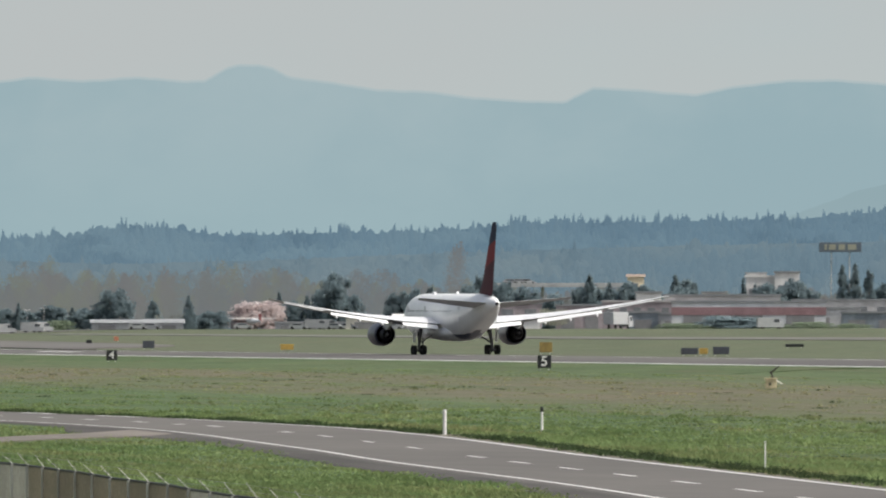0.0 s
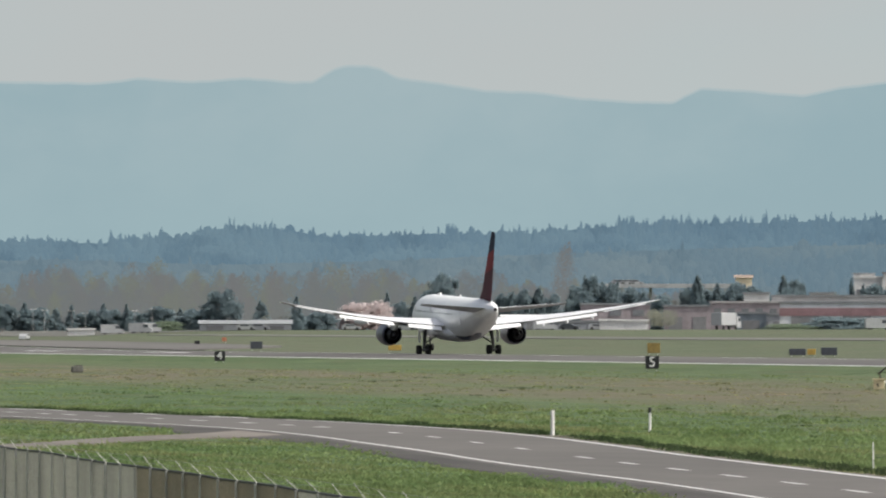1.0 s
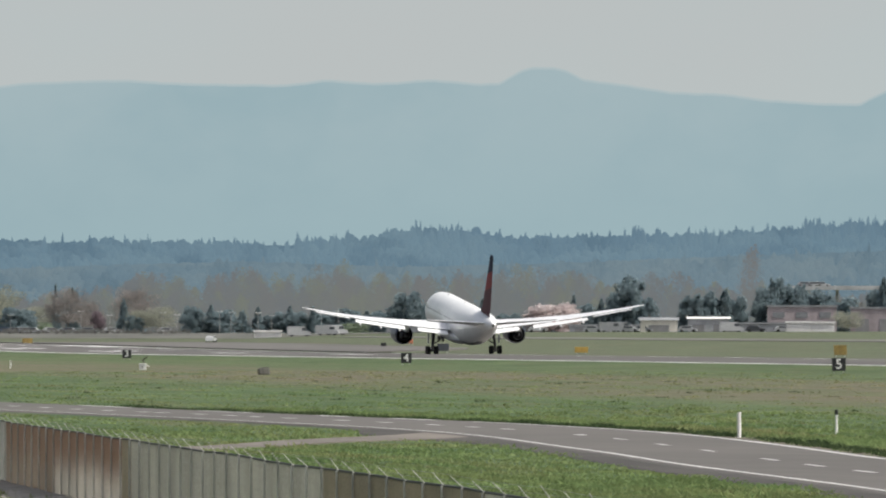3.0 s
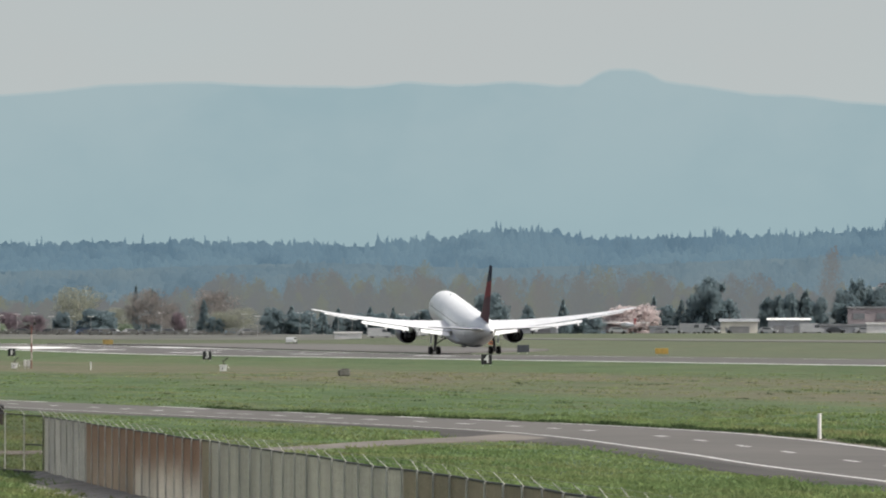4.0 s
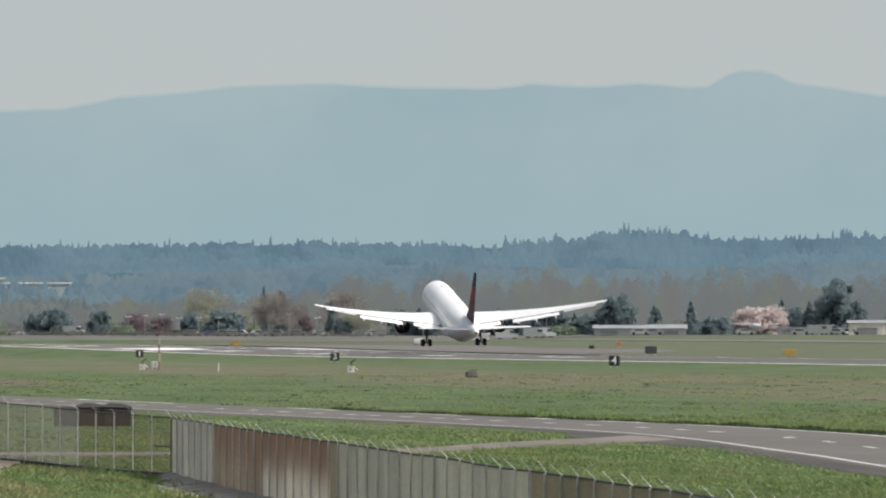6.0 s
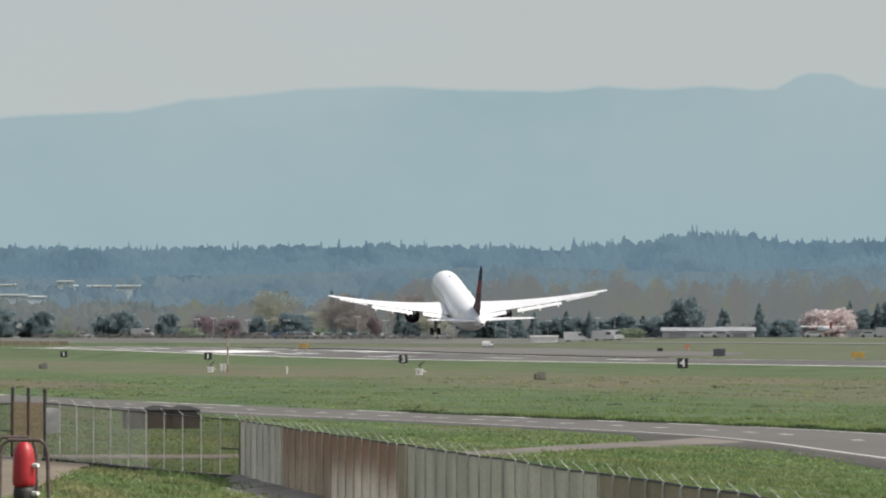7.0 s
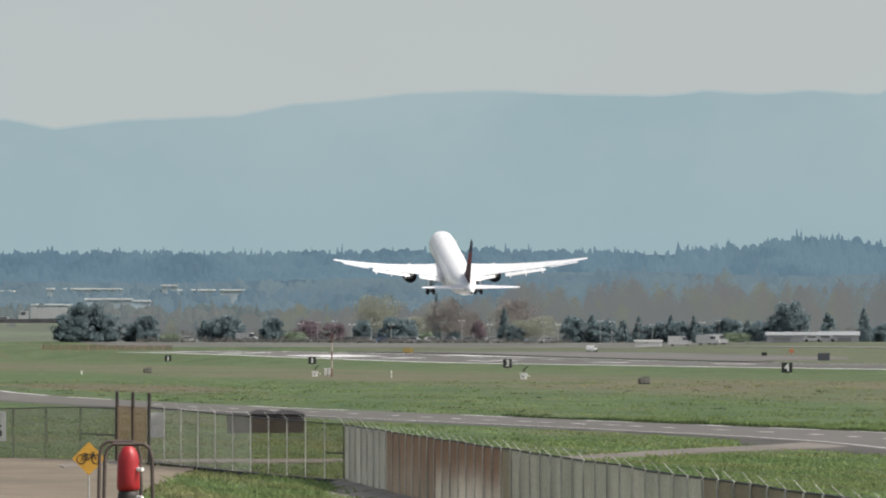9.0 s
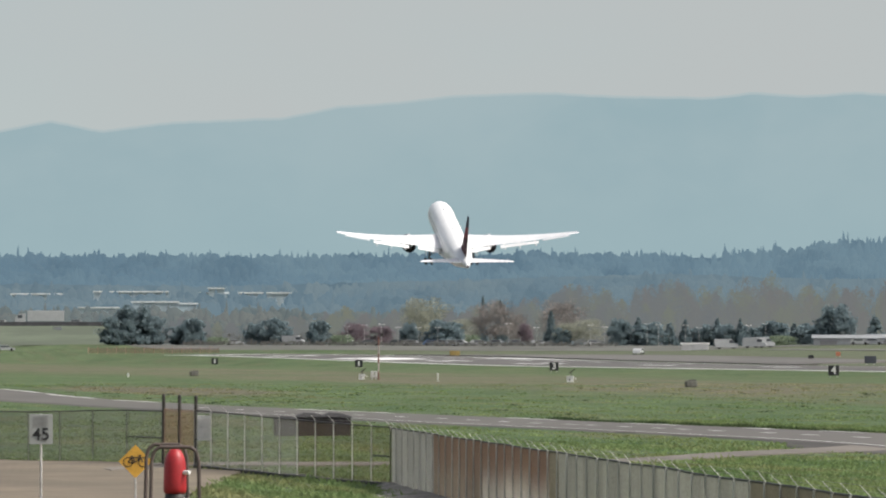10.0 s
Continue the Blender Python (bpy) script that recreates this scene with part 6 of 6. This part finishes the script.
def lamp_post(b, d, tall, label="slim grey lamp post with a double head"):
    e = thing("lamp_post", stand(b, d), label, "lamp post", "car park lamps")
    bm = bmesh.new()
    tube(bm, (0, 0, -0.2), (0, 0, tall), 0.05, 0.035, 6)
    part("pole", bm, GALV, e)
    for s in (-1, 1):
        bm = bmesh.new()
        tube(bm, (0, 0, tall - 0.1), (s * 0.35, 0, tall + 0.05), 0.03, 0.03, 5)
        box(bm, 0.4, 0.3, 0.16, s * 0.5, 0, tall + 0.05, 0.04)
        part("lamp_head", bm, WHITEPAINT, e)


def build_far_things():
    pale = paint("pale_wall", (0.56, 0.55, 0.54), 0.8, 0, 0.12, 0.3)
    greyw = paint("grey_wall", (0.40, 0.41, 0.42), 0.8, 0, 0.12, 0.3)
    brick = paint("red_wall", (0.30, 0.185, 0.19), 0.85, 0, 0.15, 0.3)
    darkw = paint("dark_wall", (0.22, 0.255, 0.28), 0.8, 0, 0.2, 0.3)
    metalroof = paint("pale_roof", (0.25, 0.26, 0.265), 0.6, 0, 0.1, 0.3)
    orange = paint("tile_roof", (0.30, 0.235, 0.19), 0.8, 0, 0.15, 0.5)
    hall(45, 2790, 21, 1.7, 9, greyw, metalroof, "long low grey shed with a pale roof", pitch=0.6, doors=3)
    hall(92, 2792, 9, 1.6, 8, greyw, metalroof, "low grey shed with a pale roof", pitch=0.8, doors=2)
    hall(1127, 2600, 33, 5.9, 14, paint("light_wall", (0.68, 0.69, 0.69), 0.8, 0, 0.12, 0.3), metalroof, "long pale commercial building with a dull red band", bands=((3.0, 4.7, brick),), doors=3)
    hall(1235, 2615, 22, 4.6, 10, greyw, metalroof, "grey workshop with dark openings beside the commercial building", doors=4)
    mauve = paint("mauve_wall", (0.345, 0.30, 0.305), 0.85, 0, 0.15, 0.3)
    white = paint("white_wall", (0.74, 0.73, 0.70), 0.8, 0, 0.08, 0.3)
    hall(700, 2790, 16, 6.0, 10, mauve, metalroof, "brownish warehouse with a pale roof behind parked trailers", windows=3)
    hall(828, 2790, 11, 5.6, 9, mauve, metalroof, "brownish workshop with a wide dark door", doors=2)
    hall(930, 2690, 15.5, 6.2, 9, mauve, paint("pale_tile_roof", (0.42, 0.40, 0.39), 0.7, 0, 0.1, 0.3), "long low building with a pale roof", windows=5)
    hall(950, 2745, 5.8, 8.4, 6, white, metalroof, "small white house among dark evergreens", windows=2)
    hall(1065, 2748, 5.4, 8.4, 6, white, metalroof, "small white house among dark evergreens", windows=2)
    hall(694, 2752, 5.6, 2.3, 2.4, white, WHITEPAINT, "white box trailer parked in the yard", name="storage_container", category="container")
    hall(736, 2752, 5.6, 2.2, 2.4, white, WHITEPAINT, "white box trailer parked in the yard", name="storage_container", category="container")
    vehicle(896, 2590, "lorry", "white", "white box lorry parked before the sheds", 70)
    plant("olive", 781, 2700, 0, 40, 54, "budding spring tree with grey-green twigs", pick=1)
    hall(975, 2620, 9, 3.4, 10, greyw, metalroof, "low grey commercial building with dark openings", doors=4)
    hall(940, 2605, 6.6, 3.7, 8, darkw, metalroof, "low dark shed with a pale roof", doors=1)
    hall(1345, 2590, 13, 3.6, 12, darkw, metalroof, "dark low hangar with a pale roof", doors=2)
    hall(1310, 2640, 26, 6.4, 12, pale, metalroof, "broad pale warehouse behind the sheds", windows=6)
    hall(1080, 2700, 26, 7.6, 12, pale, metalroof, "pale flat-roofed warehouse among evergreens")
    hall(927, 3160, 4.4, 14.0, 6, paint("cream_wall", (0.78, 0.66, 0.48), 0.8, 0, 0.1, 0.3), orange, "cream house with a dull brown tiled roof", pitch=0.5, windows=2)
    # raised highway behind the evergreens, on piers
    e = thing("viaduct", stand(800, 3120), "long pale concrete road viaduct on piers behind trees", "bridge")
    up = high(81, 3120) - float(level(*spot(800, 3120)))
    bm = bmesh.new()
    box(bm, 38, 9, 0.55, 0, 0, up)
    deck = part("deck", bm, paint("viaduct_concrete", (0.40, 0.41, 0.41), 0.9, 0, 0.12, 0.3), e)
    bm = bmesh.new()
    box(bm, 38, 0.3, 0.6, 0, -4.2, up + 0.55)
    part("parapet", bm, paint("viaduct_concrete", (0.40, 0.41, 0.41), 0.9, 0, 0.12, 0.3), deck)
    for i in range(4):
        bm = bmesh.new()
        tube(bm, (-16.5 + 11 * i, 0, -0.5), (-16.5 + 11 * i, 0, up - 0.2), 0.4, 0.4, 10)
        part("pier", bm, paint("viaduct_concrete", (0.40, 0.41, 0.41), 0.9, 0, 0.12, 0.3), e)
    for b, col in ((722, "white"), (735, "white"), (706, "grey")):
        vehicle(b, 3119, "car", col, col + " car driving on the viaduct", 0, up + 0.45)
    hall(1165, 2960, 12, 13.0, 10, paint("white_wall", (0.74, 0.73, 0.70), 0.8, 0, 0.08, 0.3), WHITEPAINT, "white flat-roofed building with stepped roofs", windows=4)
    hall(1195, 2955, 6, 14.0, 10, paint("white_wall", (0.74, 0.73, 0.70), 0.8, 0, 0.08, 0.3), metalroof, "white stair tower of a flat-roofed building", windows=2)
    hall(1140, 2962, 5, 13.8, 10, paint("white_wall", (0.74, 0.73, 0.70), 0.8, 0, 0.08, 0.3), metalroof, "white stair tower of a flat-roofed building", windows=2)
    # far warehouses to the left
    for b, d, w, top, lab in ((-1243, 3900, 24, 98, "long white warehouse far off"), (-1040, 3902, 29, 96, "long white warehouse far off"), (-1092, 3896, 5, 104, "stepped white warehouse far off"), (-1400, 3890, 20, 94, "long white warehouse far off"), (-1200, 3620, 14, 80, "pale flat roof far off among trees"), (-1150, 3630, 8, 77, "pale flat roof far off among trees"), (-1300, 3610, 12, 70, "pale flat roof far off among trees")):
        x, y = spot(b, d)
        # walls take the haze's blue-grey as base colour, like the woods before them
        hall(b, d, w, high(top, d) - float(level(x, y)), 14, paint("far_hazed_wall", (0.34, 0.41, 0.45), 0.8, 0, 0.1, 0.3), paint("far_pale_roof", (0.74, 0.77, 0.78), 0.7, 0, 0.1, 0.1), lab)
    hall(535, 2800, 9.5, 3.3, 7, greyw, WHITEPAINT, "low shed with a bright white roof", pitch=0.3, doors=2)
    hall(447, 2772, 8.5, 2.9, 6, paint("cream_shed", (0.70, 0.66, 0.58), 0.8, 0, 0.1, 0.3), metalroof, "small pale shed beside parked machinery", pitch=0.5, doors=1)
    hall(640, 2765, 22, 2.0, 6, greyw, metalroof, "long low grey yard building", doors=4)
    hall(350, 2800, 16, 1.6, 5, greyw, metalroof, "low grey yard store", doors=3)
    for b, kind, col in ((330, "car", "white"), (362, "van", "grey"), (498, "car", "white"), (575, "van", "white"), (618, "car", "dark"), (668, "car", "white"), (690, "van", "grey")):
        vehicle(b, 2755, kind, col, col + (" van" if kind == "van" else " car") + " parked before the low sheds", (b * 7) % 24 - 12)
    # tall roadside store sign, drawn in plain shapes
    d = 3300
    e = thing("store_sign", stand(1289, d), "tall dark blue roadside sign with dull yellow shapes", "sign")
    zc = high(150, d) - float(level(*spot(1289, d)))
    for s in (-2.5, 2.5):
        bm = bmesh.new()
        tube(bm, (s, 0.4, -0.3), (s, 0.4, zc), 0.16, 0.12, 8)
        part("pole", bm, GALV, e)
    bm = bmesh.new()
    box(bm, 11.6, 0.8, 2.7, 0, 0, zc, 0.05)
    panel = part("panel", bm, paint("sign_blue", (0.13, 0.165, 0.20), 0.6, 0, 0.08, 1), e)
    for x, w in ((-4.0, 0.7), (-2.2, 1.9), (0.4, 1.7), (3.2, 2.3)):
        bm = bmesh.new()
        box(bm, w, 0.06, 1.5, x, -0.43, zc, 0.02)
        part("shape", bm, paint("sign_dull_yellow", (0.36, 0.36, 0.28), 0.6, 0, 0.08, 1), panel)
    plant("round", 1100, 2585, 0, 27, 140, "dark low spreading shrub before the red-banded building", "shrub", 1, "shrub")
    for b, top, w in ((1000, 16, 70), (1045, 13, 60), (1175, 14, 64), (1240, 18, 84), (1310, 15, 70)):
        plant("fresh", b, 2580, 0, top, w, "low green shrub before the commercial buildings", "shrub", b, "shrub", "shrubs before the buildings")
    # vehicles
    for b, d, kind, col, lab in (
        (-140, 2780, "van", "white", "white van parked in the yards"), (-125, 2782, "van", "white", "white van parked in the yards"), (232, 2760, "car", "white", "white car beside the taxiway"), (-190, 2785, "van", "white", "white van parked in the yards"),
        (45, 2770, "car", "white", "white car parked by the sheds"), (70, 2775, "car", "grey", "grey car parked by the sheds"), (395, 2765, "car", "white", "white car in the yard"), (420, 2770, "car", "grey", "grey car in the yard"), (380, 2772, "van", "grey", "grey van in the yard"),
        (1165, 2450, "van", "white", "small white van on the grass edge"), (720, 2840, "van", "white", "white van between the evergreens"),
        (-595, 2845, "car", "grey", "grey car parked in the row"), (-660, 2845, "car", "white", "white car parked in the row"), (-675, 2845, "car", "white", "white car parked in the row"), (-690, 2845, "car", "grey", "grey car parked in the row"), (-745, 2845, "car", "white", "white car parked in the row"), (-770, 2846, "car", "dark", "dark car parked in the row"), (-858, 2846, "car", "white", "white car parked in the row"),
        (-880, 2846, "car", "white", "white car parked in the row"), (-955, 2846, "van", "white", "white van parked in the row"), (-1060, 2846, "car", "white", "white car parked in the row"), (-710, 2846, "car", "blue", "blue car parked in the row"), (-628, 2846, "car", "white", "white car parked in the row"),
        (-560, 2846, "car", "grey", "grey car parked in the row"), (-520, 2846, "car", "white", "white car parked in the row"), (-820, 2846, "car", "dark", "dark car parked in the row"), (-425, 2846, "car", "white", "white car parked in the row"),
    ):
        vehicle(b, d, kind, col, lab, (b * 13) % 30 - 15)
    hall(-245, 2785, 6.2, 1.5, 3, paint("white_wall", (0.74, 0.73, 0.70), 0.8, 0, 0.08, 0.3), WHITEPAINT, "long low white storage container", name="storage_container", category="container")
    vehicle(-345, 2700, "car", "white", "white airfield car on the taxiway", 78)
    # light aeroplane parked by the yards
    e = thing("light_aircraft", stand(250, 2780, 20), "small parked white aeroplane with a reddish tail", "aircraft")
    bm = bmesh.new()
    loft(bm, [ring(y, 0, 1.9, r, r, 10) for y, r in ((4, 0.1), (3, 0.6), (0, 0.7), (-4, 0.25), (-5, 0.1))])
    part("fuselage", bm, WHITE, e, smooth=True)
    bm = bmesh.new()
    box(bm, 11, 1.5, 0.16, 0, 1.0, 2.5, 0.03)
    part("wing", bm, WHITE, e)
    bm = bmesh.new()
    box(bm, 0.12, 1.2, 1.6, 0, -4.6, 2.7, 0.03)
    part("fin", bm, REDPAINT, e)
    for s, y in ((-1.1, 0.5), (1.1, 0.5), (0.0, 3.0)):
        bm = bmesh.new()
        tube(bm, (0, y, 1.4), (s, y, 0.25), 0.06, 0.06, 6)
        leg = part("gear_leg", bm, DARKSTEEL, e)
        bm = bmesh.new()
        tube(bm, (s - 0.08, y, 0.25), (s + 0.08, y, 0.25), 0.25, 0.25, 10)
        part("wheel", bm, DARKSTEEL, leg)
    # raised road at the airfield's end
    bm = bmesh.new()
    rings = []
    for b in range(-2300, -1190, 30):
        d = 3050
        f = sm((-1215 - b) / 70)
        x, y = spot(b, d)
        z = float(level(x, y))
        top = z + 0.2 + (high(37, d) - z) * float(f)
        rings.append([spot(b, d - 90) + (z - 0.2,), spot(b, d - 12) + (top,), spot(b, d + 12) + (top,), spot(b, d + 60) + (z - 0.2,)])
    loft(bm, rings)
    tagged(part("embankment", bm, paint("rough_bank", (0.092, 0.112, 0.074), 0.95, 0, 0.2, 0.05, where="World")), "grassy embankment carrying a raised road", "ground", kind="structure")
    bm = bmesh.new()
    rings = []
    for b in range(-2300, -1260, 60):
        x, y = spot(b, 3036)
        top = high(37, 3050)
        rings.append([(x, y, top - 0.3), (x, y, top + 1.1), (x + 0.05, y + 0.3, top + 1.1), (x + 0.05, y + 0.3, top - 0.3)])
    loft(bm, rings)
    tagged(part("road_parapet", bm, paint("dark_parapet", (0.07, 0.07, 0.075), 0.9, 0, 0.2, 0.5)), "dark parapet along the raised road", "wall", kind="structure")
    up = high(37, 3050) - float(level(*spot(-1390, 3050)))
    TRAFFIC.append((vehicle(-1395, 3044, "lorry", "white", "white box lorry driving along the raised road", 180, up), 0))
    TRAFFIC.append((vehicle(-1467, 3044, "car", "white", "white car driving ahead of a lorry on the raised road", 180, up), -72))
    TRAFFIC.append((vehicle(-1334, 3044, "car", "grey", "grey car following a lorry on the raised road", 180, up), 61))
    vehicle(-1465, 2800, "car", "white", "white car at the foot of the bank", 0)
    # lamp posts over the car park
    for b in (-860, -830, -800, -770, -735, -700, -575, -525, -430, -405, -330, -310, -262, -238, -150, -120):
        lamp_post(b, 2835, 4.4 + (b % 7) * 0.15)
    # orange netting fence near the runway's end
    e = thing("safety_netting", stand(-1200, 2720), "faded orange safety netting on thin stakes", "fence")
    net = mesh_wire("netting", (0.42, 0.20, 0.165), 0.24)
    for i in range(14):
        bm = bmesh.new()
        box(bm, 2.05, 0.03, 1.1, -14 + i * 2.1, 0, 0.65)
        part("net_panel", bm, net, e)
        bm = bmesh.new()
        tube(bm, (-15.05 + i * 2.1, 0, -0.2), (-15.05 + i * 2.1, 0, 1.4 + 0.3 * (i % 2)), 0.05, 0.05, 5)
        part("stake", bm, paint("faded_stake", (0.34, 0.22, 0.17), 0.7, 0, 0.1, 3), e)


# ---- what moves ----
FLIGHT = [
    # seconds, x, y, z, nose up, roll, heading
    (0.0, 226.22, 1417.4, 1.30, 0.20, -0.38, 0.95), (1.0, 225.81, 1498.1, 1.30, 1.05, -0.36, 0.74),
    (2.0, 225.70, 1581.6, 1.30, 2.70, -0.43, 0.47), (2.5, 225.72, 1624.1, 1.30, 3.55, -0.50, 0.48),
    (4.0, 226.11, 1756.4, 1.42, 5.94, -0.28, 0.58), (4.5, 226.45, 1802.4, 1.50, 6.92, -0.30, 0.52),
    (5.0, 226.79, 1848.1, 1.77, 7.48, -0.47, 0.50), (5.5, 227.04, 1894.9, 2.21, 8.17, -0.67, 0.54),
    (7.0, 228.40, 2039.2, 5.29, 9.60, -1.17, 0.76), (7.5, 228.80, 2088.9, 6.80, 10.15, -1.08, 0.80),
    (8.0, 229.28, 2138.8, 8.71, 10.95, -0.86, 0.72), (8.5, 229.67, 2189.6, 10.90, 11.75, -0.65, 0.68),
    (9.0, 230.13, 2241.0, 13.63, 12.50, -0.39, 0.63), (9.5, 230.72, 2293.3, 16.80, 13.30, -0.20, 0.65),
    (10.0, 231.21, 2345.9, 20.48, 14.15, 0.00, 0.78),
]


def road_lift(b):
    """How far the raised road stands over the field at bearing b."""
    return 0.25 + (high(37, 3050) - float(level(*spot(b, 3050)))) * float(sm((-1215 - b) / 70))


def motions():
    walk(airliner, [(t, pose(x, y, z, nose, roll, head)) for t, x, y, z, nose, roll, head in FLIGHT])
    # the wings bend up as they take the load
    for wing, s in WINGS:
        hinge = pose(s * 2.5, 0, 3.6)
        walk(wing, [(t, hinge @ pose(0, 0, 0, 0, -s * bend, 0) @ hinge.inverted()) for t, bend in ((0.0, -2.1), (1.0, -2.05), (2.5, -1.1), (4.0, 0.0), (5.5, 1.1), (7.0, 2.0), (10.0, 2.2))])
    # traffic on the raised road sets off and passes out from behind the trees
    for ob, gap in TRAFFIC:
        way = ((0.0, -1110), (5.0, -1125), (7.0, -1157), (7.5, -1186), (8.0, -1228), (8.5, -1272), (9.0, -1316), (9.5, -1360), (10.0, -1404))
        walk(ob, [(t, stand(b + gap, 3044, 180, road_lift(b + gap))) for t, b in way])
    for truck, s in TRUCKS:
        # the wheel trucks lie flat on the runway, then hang with their front wheels low
        rows = []
        for t, tilt, low in ((0.0, 0.3, 0.585), (1.0, -0.45, 0.585), (2.5, -3.5, 0.585), (4.5, -6.8, 0.45), (5.5, -7.5, 0.27), (7.5, -7.0, 0.28), (9.0, -6.0, 0.30), (10.0, -6.0, 0.30)):
            rows.append((t, pose(s * 4.45, 0, low, tilt, 0, 0)))
        walk(truck, rows)


build_ground()
build_road()
build_paths()
build_runway()
build_apron()
build_distance()
build_woods()
build_bare_belt()
build_trees()
build_markers()
build_airfield_things()
build_fence()
build_yard()
build_far_things()
airliner = build_airliner()
build_grass()
motions()
